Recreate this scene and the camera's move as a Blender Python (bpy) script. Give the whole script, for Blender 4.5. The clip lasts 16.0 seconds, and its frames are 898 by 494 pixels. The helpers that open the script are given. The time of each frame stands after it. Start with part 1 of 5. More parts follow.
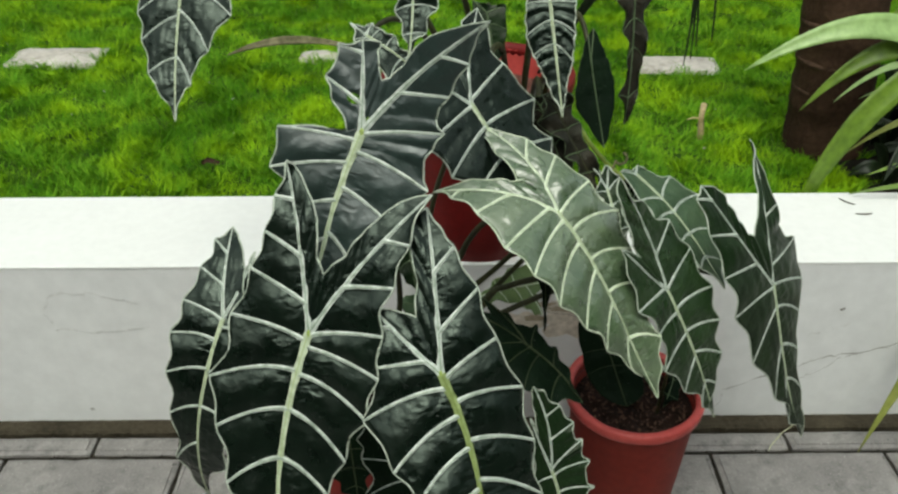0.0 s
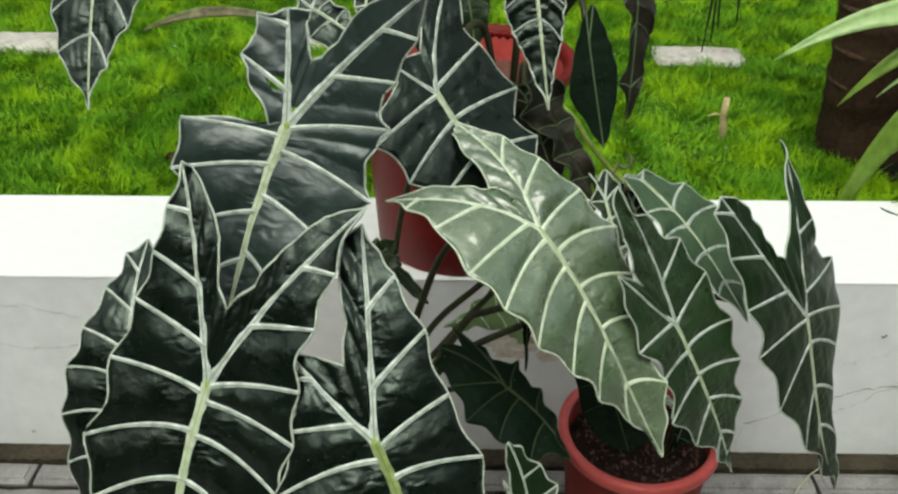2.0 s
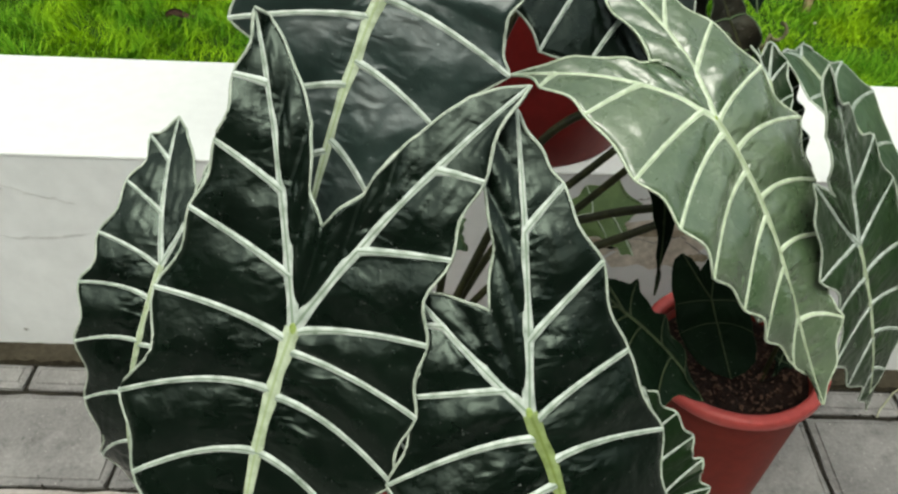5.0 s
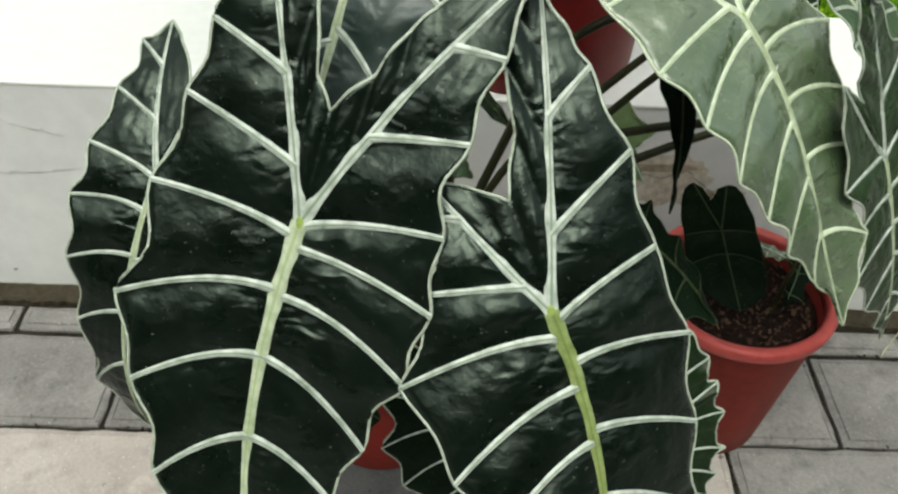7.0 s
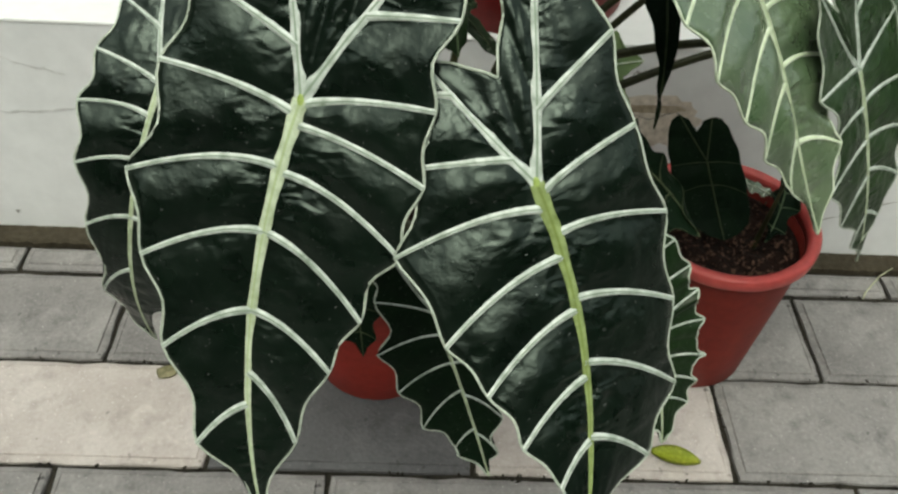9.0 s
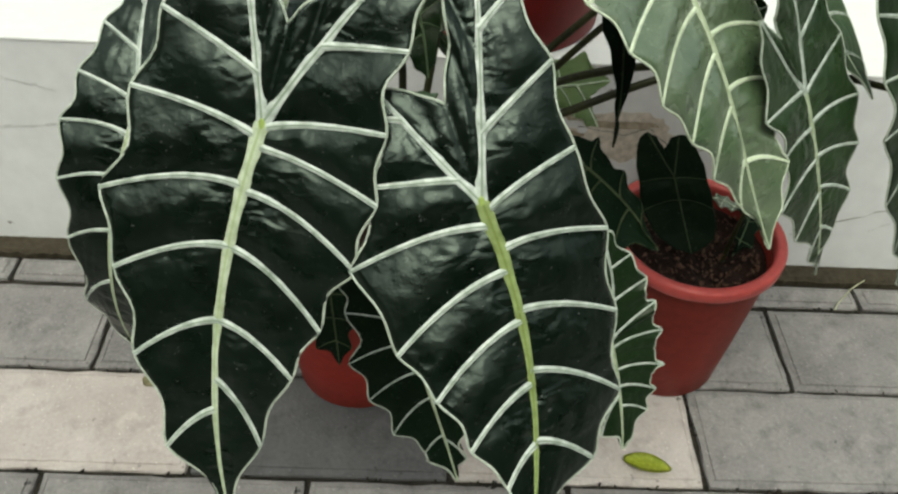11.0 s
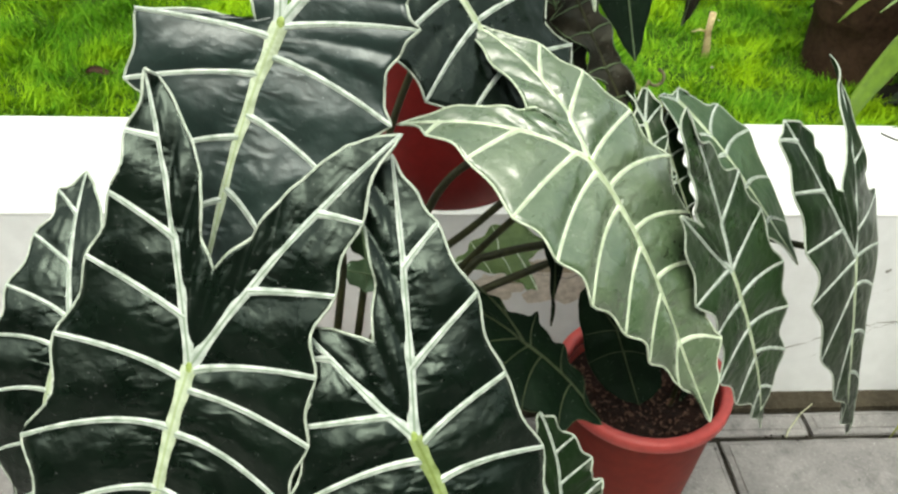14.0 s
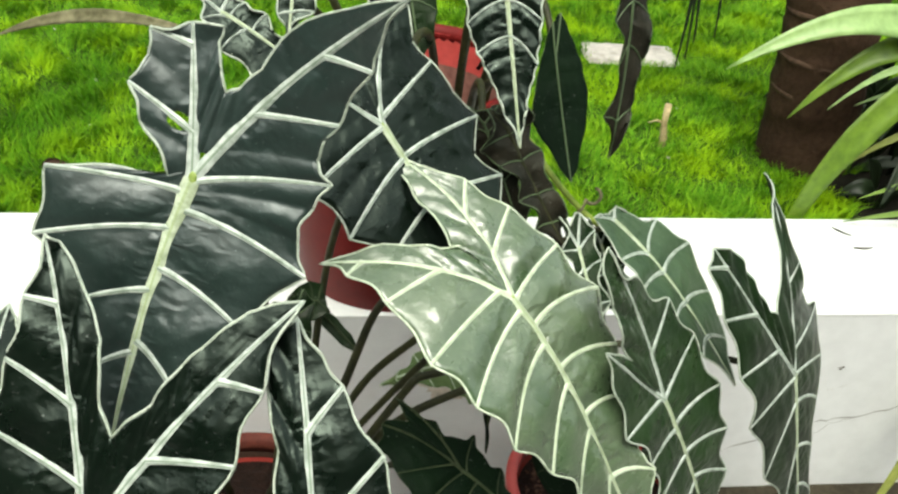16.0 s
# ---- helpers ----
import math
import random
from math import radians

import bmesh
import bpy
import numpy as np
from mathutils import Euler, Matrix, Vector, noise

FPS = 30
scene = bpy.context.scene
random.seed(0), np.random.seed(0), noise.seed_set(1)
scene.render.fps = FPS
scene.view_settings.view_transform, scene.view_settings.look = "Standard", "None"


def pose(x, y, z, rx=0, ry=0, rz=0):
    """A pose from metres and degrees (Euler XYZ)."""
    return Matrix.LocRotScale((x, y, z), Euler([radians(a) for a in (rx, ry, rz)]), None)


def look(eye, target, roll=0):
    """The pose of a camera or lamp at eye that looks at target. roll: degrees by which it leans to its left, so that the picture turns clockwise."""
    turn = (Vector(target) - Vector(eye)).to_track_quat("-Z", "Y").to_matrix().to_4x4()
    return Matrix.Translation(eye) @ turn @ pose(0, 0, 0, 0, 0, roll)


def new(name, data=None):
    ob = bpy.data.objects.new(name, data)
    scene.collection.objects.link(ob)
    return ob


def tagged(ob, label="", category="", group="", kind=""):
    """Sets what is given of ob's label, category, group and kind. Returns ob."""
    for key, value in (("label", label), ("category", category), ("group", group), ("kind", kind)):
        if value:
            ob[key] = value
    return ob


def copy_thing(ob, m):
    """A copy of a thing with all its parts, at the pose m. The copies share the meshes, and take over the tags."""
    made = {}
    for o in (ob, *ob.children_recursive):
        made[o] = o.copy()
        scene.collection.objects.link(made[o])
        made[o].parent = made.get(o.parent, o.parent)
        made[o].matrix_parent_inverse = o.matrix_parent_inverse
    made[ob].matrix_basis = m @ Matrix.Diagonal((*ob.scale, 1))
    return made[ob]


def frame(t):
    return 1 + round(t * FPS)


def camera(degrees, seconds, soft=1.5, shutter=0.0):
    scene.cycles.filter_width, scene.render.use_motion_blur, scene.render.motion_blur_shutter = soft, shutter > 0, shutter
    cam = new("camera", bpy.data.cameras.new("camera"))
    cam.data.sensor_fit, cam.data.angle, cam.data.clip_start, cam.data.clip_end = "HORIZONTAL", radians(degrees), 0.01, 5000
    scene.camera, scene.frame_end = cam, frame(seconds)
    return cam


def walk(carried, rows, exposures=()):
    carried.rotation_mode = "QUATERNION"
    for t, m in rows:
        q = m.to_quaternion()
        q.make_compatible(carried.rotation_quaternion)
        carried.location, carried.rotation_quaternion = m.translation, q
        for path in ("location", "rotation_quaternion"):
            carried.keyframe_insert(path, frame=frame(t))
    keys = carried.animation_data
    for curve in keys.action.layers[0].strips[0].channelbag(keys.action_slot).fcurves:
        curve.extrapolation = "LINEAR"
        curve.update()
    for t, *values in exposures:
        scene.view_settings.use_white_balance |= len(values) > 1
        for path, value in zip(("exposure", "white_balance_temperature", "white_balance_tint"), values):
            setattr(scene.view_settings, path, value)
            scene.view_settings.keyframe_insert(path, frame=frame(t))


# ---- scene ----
cam = camera(57.0, 16.0, 2.4)
METRES, EYE, TILT, LEAN, TURN = 0.70, 1.0476, -32.24, 0.082, -0.49
ROWS = [
    (0.0, -0.0018, 0.0042, 0.0014, -0.11, -0.01, 0.04),
    (0.5, 0.0343, 0.0807, 0.0048, -0.19, 0.07, -0.02),
    (1.0, 0.0710, 0.1508, 0.0209, -0.10, 0.29, -0.16),
    (1.5, 0.0869, 0.2020, 0.0233, 0.32, 0.19, -0.27),
    (2.0, 0.0769, 0.2439, 0.0361, 1.29, -0.40, -0.80),
    (2.5, 0.0504, 0.3025, 0.0440, 2.17, -1.91, -1.43),
    (3.0, 0.0171, 0.3446, 0.0521, 1.95, -3.49, -1.74),
    (3.5, -0.0058, 0.4016, 0.0534, 1.58, -5.00, -2.10),
    (4.0, -0.0347, 0.4479, 0.0599, 0.89, -6.63, -2.21),
    (6.5, -0.0907, 0.5150, 0.0060, -0.57, -10.70, -2.48),
    (7.0, -0.0894, 0.5107, -0.0118, -0.67, -11.35, -2.48),
    (7.5, -0.0953, 0.5030, -0.0318, -0.82, -12.05, -2.52),
    (8.0, -0.0963, 0.4878, -0.0525, -0.93, -12.58, -2.57),
    (8.5, -0.0921, 0.4732, -0.0708, -0.97, -12.71, -2.61),
    (11.0, -0.0495, 0.4210, -0.0623, -0.97, -12.01, -2.82),
    (11.5, -0.0425, 0.4124, -0.0626, -1.02, -10.83, -2.72),
    (12.0, -0.0407, 0.4138, -0.0533, -1.61, -9.67, -2.42),
    (12.5, -0.0303, 0.4220, -0.0253, -2.24, -8.64, -2.12),
    (13.0, -0.0279, 0.4259, -0.0021, -2.96, -7.36, -1.54),
    (13.5, -0.0328, 0.4309, 0.0241, -3.60, -6.27, -1.13),
    (14.0, -0.0306, 0.4350, 0.0442, -4.18, -5.62, -0.75),
    (14.5, -0.0073, 0.4399, 0.0648, -4.76, -4.54, -0.39),
    (15.0, 0.0053, 0.4454, 0.0896, -5.02, -3.54, -0.20),
    (15.5, 0.0191, 0.4435, 0.1108, -5.16, -2.74, -0.41),
    (16.0, 0.0263, 0.4401, 0.1238, -5.32, -1.73, -0.76),
]
walk(cam, [(t, pose(0, 0, EYE, TILT, LEAN, TURN) @ pose(METRES * x, METRES * y, METRES * z, 90 + pitch, roll, yaw)) for t, x, y, z, yaw, pitch, roll in ROWS],
     [(0.0, -0.02, 6750, -2), (4.0, 0.15, 6800, -2), (7.0, 0.14, 6850, -2), (11.0, 0.11, 6900, -2), (12.5, 0.26, 6850, -2), (13.5, 0.49, 6900, -1), (14.5, 0.74, 6950, -1), (16.0, 0.64, 6950, -1)])

# ---- light: a bright overcast sky ----
SUN_UP, SUN_ROUND = 64.0, 195.0
world = bpy.data.worlds.new("overcast_sky")
scene.world = world
world.use_nodes = True
wn = world.node_tree
sky = wn.nodes.new("ShaderNodeTexSky")
sky.sky_type, sky.sun_disc = "NISHITA", False
sky.sun_elevation, sky.sun_rotation = radians(SUN_UP), radians(SUN_ROUND)
sky.air_density, sky.dust_density, sky.ozone_density = 1.0, 4.0, 0.6
pale = wn.nodes.new("ShaderNodeHueSaturation")
pale.inputs["Saturation"].default_value = 0.32
wn.links.new(sky.outputs[0], pale.inputs["Color"])
wn.links.new(pale.outputs[0], wn.nodes["Background"].inputs[0])
wn.nodes["Background"].inputs[1].default_value = 0.22
sun = new("sun", bpy.data.lights.new("sun", "SUN"))
sun.data.energy, sun.data.angle, sun.data.color = 1.0, radians(40), (1.0, 0.98, 0.95)
sun.matrix_world = look((0, 0, 0), (-math.sin(radians(SUN_ROUND)), -math.cos(radians(SUN_ROUND)), -math.tan(radians(SUN_UP))))


# ---- materials ----
def material(name, rough=0.6, spec=0.5):
    m = bpy.data.materials.new(name)
    m.use_nodes = True
    b = m.node_tree.nodes["Principled BSDF"]
    b.inputs["Roughness"].default_value = rough
    b.inputs["Specular IOR Level"].default_value = spec
    return m, m.node_tree, b


def mixed(tree, factor, a, b, kind="MIX"):
    n = tree.nodes.new("ShaderNodeMix")
    n.data_type, n.blend_type = "RGBA", kind
    for socket, value in ((n.inputs[0], factor), (n.inputs[6], a), (n.inputs[7], b)):
        if isinstance(value, (int, float)):
            socket.default_value = value
        elif isinstance(value, tuple):
            socket.default_value = (*value, 1)
        else:
            tree.links.new(value, socket)
    return n.outputs[2]


def noisy(tree, scale, low=0.35, high=0.65, detail=4.0, stretch=None, distort=0.0):
    co = tree.nodes.new("ShaderNodeTexCoord")
    n = tree.nodes.new("ShaderNodeTexNoise")
    n.inputs["Scale"].default_value, n.inputs["Detail"].default_value = scale, detail
    n.inputs["Distortion"].default_value = distort
    source = co.outputs["Object"]
    if stretch:
        mp = tree.nodes.new("ShaderNodeMapping")
        mp.inputs["Scale"].default_value = stretch
        tree.links.new(source, mp.inputs[0])
        source = mp.outputs[0]
    tree.links.new(source, n.inputs["Vector"])
    r = tree.nodes.new("ShaderNodeMapRange")
    r.inputs[1].default_value, r.inputs[2].default_value = low, high
    tree.links.new(n.outputs["Fac"], r.inputs[0])
    return r.outputs[0]


def bumped(tree, bsdf, height, strength, distance):
    n = tree.nodes.new("ShaderNodeBump")
    n.inputs["Strength"].default_value, n.inputs["Distance"].default_value = strength, distance
    tree.links.new(height, n.inputs["Height"])
    tree.links.new(n.outputs[0], bsdf.inputs["Normal"])


def two_scale(name, dark, light, coarse, fine, rough=0.6, spec=0.5, bump=0.3, depth=0.001, speck=None, tone=0.35):
    """A surface mottled at two scales, with fine relief."""
    m, t, b = material(name, rough, spec)
    c = mixed(t, noisy(t, coarse), dark, light)
    f = noisy(t, fine, 0.3, 0.7)
    c = mixed(t, tone, c, mixed(t, f, tuple(x * 0.45 for x in dark), tuple(min(1, x * 1.3) for x in light)))
    if speck:
        c = mixed(t, noisy(t, fine * 1.7, 0.62, 0.7), c, speck)
    t.links.new(c, b.inputs["Base Color"])
    bumped(t, b, f, bump, depth)
    return m


def leaf_material(name, dark, light, rough, spec, crinkle=0.40, tint=(0.82, 1.0, 0.88), coat=0.0, coarse=30):
    """A waxy leaf blade: soft mottling, hair veins and dust, crinkles along the side veins, a shine that varies."""
    m, t, b = material(name, rough, spec)
    b.inputs["Specular Tint"].default_value = (*tint, 1)
    c = mixed(t, noisy(t, coarse, 0.32, 0.68), dark, light)
    c = mixed(t, noisy(t, 160, 0.55, 1.0), c, tuple(min(1, x * 1.25 + 0.002) for x in light))
    co = t.nodes.new("ShaderNodeTexCoord")
    cells = t.nodes.new("ShaderNodeTexVoronoi")
    cells.feature = "DISTANCE_TO_EDGE"
    cells.inputs["Scale"].default_value = 34
    t.links.new(co.outputs["Object"], cells.inputs["Vector"])
    hair = t.nodes.new("ShaderNodeMapRange")
    hair.inputs[1].default_value, hair.inputs[2].default_value, hair.inputs[3].default_value, hair.inputs[4].default_value = 0.004, 0.016, 0.11, 0.0
    t.links.new(cells.outputs["Distance"], hair.inputs[0])
    c = mixed(t, hair.outputs[0], c, tuple(min(1, x * 1.6 + 0.020) for x in light))
    dust = noisy(t, 520, 0.70, 0.76, 2)
    c = mixed(t, dust, c, tuple(min(1, x * 1.5 + 0.10) for x in light))
    t.links.new(c, b.inputs["Base Color"])
    r = t.nodes.new("ShaderNodeMapRange")
    r.inputs[3].default_value, r.inputs[4].default_value = rough - 0.07, rough + 0.09
    t.links.new(noisy(t, 45, 0.3, 0.7), r.inputs[0])
    t.links.new(r.outputs[0], b.inputs["Roughness"])
    uv = t.nodes.new("ShaderNodeUVMap")
    uv.uv_map = "panel"

    # ripples across the midrib, dying out towards the margin
    sep = t.nodes.new("ShaderNodeSeparateXYZ")
    t.links.new(uv.outputs[0], sep.inputs[0])
    near = t.nodes.new("ShaderNodeMapRange")
    near.inputs[1].default_value, near.inputs[2].default_value, near.inputs[3].default_value, near.inputs[4].default_value = 0.10, 0.62, 1.0, 0.12
    t.links.new(sep.outputs[0], near.inputs[0])
    patch = t.nodes.new("ShaderNodeMath")
    patch.operation = "MULTIPLY"
    t.links.new(near.outputs[0], patch.inputs[0])
    t.links.new(noisy(t, 17, 0.30, 0.56, 1), patch.inputs[1])
    ridges = mixed(t, patch.outputs[0], (0.5, 0.5, 0.5), noisy(t, 1.0, 0.3, 0.7, 0.8, (60, 105, 58), 0.6))
    w = mixed(t, 0.50, noisy(t, 32, 0.25, 0.75, 1.4, None, 0.5), ridges)
    w = mixed(t, 0.06, w, noisy(t, 150, 0.35, 0.75, 2.5))
    bumped(t, b, w, crinkle, 0.007)
    if coat:
        b.inputs["Coat Weight"].default_value, b.inputs["Coat Roughness"].default_value = coat, rough
    return m


def vein_material(name, core, edge):
    m, t, b = material(name, 0.45, 0.4)
    uv = t.nodes.new("ShaderNodeUVMap")
    sep = t.nodes.new("ShaderNodeSeparateXYZ")
    t.links.new(uv.outputs[0], sep.inputs[0])
    ramp = t.nodes.new("ShaderNodeValToRGB")
    e = ramp.color_ramp.elements
    e[0].position, e[0].color = 0.10, (*edge, 1)
    e[1].position, e[1].color = 0.90, (*edge, 1)
    for place, tone in ((0.36, edge), (0.45, core), (0.55, core), (0.64, edge)):
        stop = e.new(place)
        stop.color = (*tone, 1)
    t.links.new(sep.outputs[0], ramp.inputs[0])
    c = mixed(t, noisy(t, 140, 0.4, 0.8), ramp.outputs[0], tuple(x * 0.72 for x in core))
    t.links.new(c, b.inputs["Base Color"])
    bumped(t, b, noisy(t, 300), 0.3, 0.0008)
    return m


BLADE_DARK = leaf_material("dark_leaf", (0.0010, 0.0031, 0.0016), (0.0026, 0.0066, 0.0036), 0.29, 0.43, 0.58)
BLADE_TEAL = leaf_material("teal_green_leaf", (0.0075, 0.0180, 0.0145), (0.0160, 0.0310, 0.0265), 0.38, 0.60, 0.70, (0.92, 0.98, 1.0), 0.5)
BLADE_DEEP = leaf_material("deep_green_leaf", (0.0050, 0.0140, 0.0045), (0.0120, 0.0275, 0.0085), 0.36, 0.20, 0.40, (1.0, 1.0, 0.92))
BLADE_GLOSS = leaf_material("glossy_green_leaf", (0.0090, 0.0250, 0.0075), (0.0220, 0.0460, 0.0150), 0.30, 0.30, 0.60, (1.0, 1.0, 0.95))
BLADE_MID = leaf_material("green_leaf", (0.032, 0.064, 0.029), (0.055, 0.094, 0.043), 0.42, 0.5)
BLADE_PALE = leaf_material("sage_leaf", (0.048, 0.090, 0.038), (0.132, 0.176, 0.102), 0.27, 1.0, 0.80, (1.0, 0.97, 1.0), 0.7, 17)
BLADE_LIGHT = leaf_material("light_green_leaf", (0.085, 0.135, 0.040), (0.14, 0.20, 0.065), 0.45, 0.4)
# leaf undersides, and inner leaves whose shade is put into a blackened blade
BLADE_BACK_SHADED = leaf_material("leaf_back_and_shaded", (0.0015, 0.006, 0.002), (0.0035, 0.011, 0.0035), 0.6, 0.12)
BLADE_BROWN = leaf_material("withered_leaf", (0.010, 0.009, 0.006), (0.030, 0.024, 0.016), 0.6, 0.25, 0.8)
VEIN_WHITE = vein_material("white_vein", (0.22, 0.29, 0.21), (0.55, 0.60, 0.555))
VEIN_CREAM = vein_material("cream_vein", (0.46, 0.56, 0.36), (0.63, 0.70, 0.55))
EDGE_PALE = two_scale("pale_leaf_edge", (0.34, 0.40, 0.31), (0.50, 0.55, 0.47), 60, 300, 0.5, 0.4)
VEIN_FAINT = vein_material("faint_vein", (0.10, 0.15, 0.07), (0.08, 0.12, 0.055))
RIB_GREEN = vein_material("pale_green_rib", (0.37, 0.45, 0.25), (0.50, 0.57, 0.42))
RIB_LIME = vein_material("lime_rib", (0.17, 0.225, 0.055), (0.26, 0.33, 0.13))
JOINT_LIME = two_scale("lime_joint", (0.24, 0.34, 0.06), (0.34, 0.42, 0.14), 90, 300, 0.45, 0.4)
PETIOLE = two_scale("petiole_skin", (0.014, 0.018, 0.006), (0.045, 0.046, 0.016), 40, 220, 0.5, 0.3)
PETIOLE_LIME = two_scale("lime_petiole_skin", (0.15, 0.22, 0.02), (0.27, 0.35, 0.06), 40, 220, 0.45, 0.5)
# raised pot: red taken down to include the shade of the foliage above
POT_RED_SHADED = two_scale("shaded_red_plastic", (0.115, 0.006, 0.006), (0.150, 0.009, 0.008), 9, 90, 0.5, 0.2, 0.12, 0.0006, tone=0.2)
# small pot: shade from its rim and the leaf above mixed into the red
POT_BRICK_SHADED = two_scale("shaded_brick_plastic", (0.145, 0.015, 0.010), (0.185, 0.022, 0.015), 9, 90, 0.5, 0.2, 0.12, 0.0006, tone=0.2)
POT_ORANGE = two_scale("orange_red_plastic", (0.270, 0.026, 0.018), (0.330, 0.036, 0.026), 9, 90, 0.5, 0.25, 0.12, 0.0006, tone=0.2)
POT_EARTHY = two_scale("earth_stained_rim", (0.085, 0.022, 0.015), (0.16, 0.042, 0.030), 25, 110, 0.65, 0.2, 0.2, 0.0008)
DIRTY = two_scale("soil_caked_plastic", (0.030, 0.017, 0.012), (0.085, 0.045, 0.032), 40, 160, 0.85, 0.2, 0.4, 0.001)
# brighter red: skylight on the upturned rim put into the colour
POT_RIM = two_scale("skylit_red_rim", (0.44, 0.055, 0.050), (0.54, 0.085, 0.078), 9, 90, 0.40, 0.5, 0.12, 0.0006, tone=0.2)
FADED = two_scale("bleached_pink_plastic", (0.20, 0.085, 0.068), (0.32, 0.17, 0.14), 14, 90, 0.6, 0.3, 0.3, 0.001)
DRY = two_scale("dry_leaf_brown", (0.075, 0.072, 0.032), (0.24, 0.22, 0.13), 30, 160, 0.7, 0.2, 0.4, 0.001)
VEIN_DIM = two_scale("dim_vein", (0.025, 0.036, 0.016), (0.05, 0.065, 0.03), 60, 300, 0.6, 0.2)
SOIL = two_scale("potting_soil", (0.010, 0.006, 0.004), (0.034, 0.017, 0.012), 45, 240, 0.9, 0.2, 0.9, 0.006)
COIR = two_scale("coir_bits", (0.035, 0.018, 0.012), (0.15, 0.085, 0.058), 60, 300, 0.85, 0.2, 0.5, 0.002)
PAINT = two_scale("white_wall_paint", (0.69, 0.70, 0.705), (0.74, 0.75, 0.755), 2.2, 40, 0.65, 0.3, 0.10, 0.001, tone=0.10)
CAP = two_scale("white_cap_paint", (0.70, 0.71, 0.70), (0.75, 0.76, 0.75), 2.5, 60, 0.6, 0.3, 0.05, 0.0006, tone=0.06)
STAIN = two_scale("grey_stain", (0.645, 0.65, 0.65), (0.70, 0.705, 0.70), 12, 70, 0.8, 0.2)
CRACK = two_scale("dark_crack", (0.20, 0.19, 0.175), (0.36, 0.35, 0.33), 20, 120, 0.9, 0.1)
PLINTH = two_scale("dark_cement", (0.020, 0.016, 0.009), (0.055, 0.046, 0.030), 14, 130, 0.85, 0.25, 0.5, 0.003)
JOINT = two_scale("joint_dirt", (0.014, 0.013, 0.011), (0.040, 0.036, 0.028), 30, 200, 0.95, 0.1, 0.8, 0.004)
BARK = two_scale("palm_bark", (0.026, 0.013, 0.007), (0.062, 0.034, 0.019), 7, 110, 0.85, 0.2, 0.4, 0.003)
BARK_PALE = two_scale("palm_ring", (0.035, 0.019, 0.011), (0.080, 0.048, 0.030), 20, 120, 0.85, 0.2, 0.4, 0.003)
EARTH = two_scale("lawn_earth", (0.020, 0.052, 0.004), (0.045, 0.10, 0.008), 8, 60, 0.95, 0.1)
# near-black ground colour that stands for the shade under the strap clump
SHADE = two_scale("shaded_ground", (0.005, 0.005, 0.003), (0.013, 0.012, 0.008), 12, 80, 0.95, 0.1)
SLAB = two_scale("pale_stone", (0.36, 0.33, 0.29), (0.52, 0.49, 0.45), 10, 70, 0.8, 0.3, 0.4, 0.003)
WOOD = two_scale("weathered_wood", (0.36, 0.27, 0.13), (0.62, 0.50, 0.29), 30, 160, 0.8, 0.2)
STRAP = two_scale("strap_leaf_green", (0.075, 0.150, 0.010), (0.17, 0.27, 0.028), 7, 60, 0.45, 0.5, 0.2, 0.001)
STRAP_PALE = two_scale("strap_leaf_pale", (0.20, 0.34, 0.09), (0.32, 0.46, 0.18), 7, 60, 0.4, 0.5, 0.2, 0.001)
STRAP_OLIVE = two_scale("strap_leaf_olive", (0.16, 0.19, 0.03), (0.26, 0.29, 0.07), 9, 70, 0.5, 0.4, 0.2, 0.001)
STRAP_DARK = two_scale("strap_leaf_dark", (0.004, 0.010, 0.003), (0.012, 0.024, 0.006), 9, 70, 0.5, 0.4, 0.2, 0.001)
LIME_LEAF = two_scale("fallen_leaf_yellow_green", (0.34, 0.42, 0.03), (0.48, 0.52, 0.08), 40, 200, 0.5, 0.4, 0.2, 0.0005)
LIME_DRY = two_scale("dry_straw", (0.30, 0.32, 0.20), (0.46, 0.46, 0.33), 40, 200, 0.7, 0.2, 0.2, 0.0005)
# dark skin of the added walls out of view
UNSEEN_WALL = two_scale("unseen_wall_dark", (0.040, 0.046, 0.036), (0.065, 0.070, 0.056), 2, 30, 0.9, 0.2)


def grass_material():
    m, t, b = material("grass_blades", 0.6, 0.05)
    g = t.nodes.new("ShaderNodeNewGeometry")
    ramp = t.nodes.new("ShaderNodeValToRGB")
    e = ramp.color_ramp.elements
    e[0].position, e[0].color = 0.0, (0.070, 0.225, 0.010, 1)
    e[1].position, e[1].color = 1.0, (0.250, 0.46, 0.030, 1)
    mid = e.new(0.55)
    mid.color = (0.135, 0.320, 0.018, 1)
    t.links.new(g.outputs["Random Per Island"], ramp.inputs[0])
    c = mixed(t, noisy(t, 3.4, 0.42, 0.62), ramp.outputs[0], mixed(t, 0.62, ramp.outputs[0], (0.040, 0.145, 0.004)))
    c = mixed(t, noisy(t, 9, 0.46, 0.66), c, mixed(t, 0.65, c, (0.36, 0.58, 0.012)))
    c = mixed(t, noisy(t, 22, 0.58, 0.70), c, mixed(t, 0.6, c, (0.045, 0.15, 0.004)))
    t.links.new(c, b.inputs["Base Color"])
    return m


GRASS = grass_material()


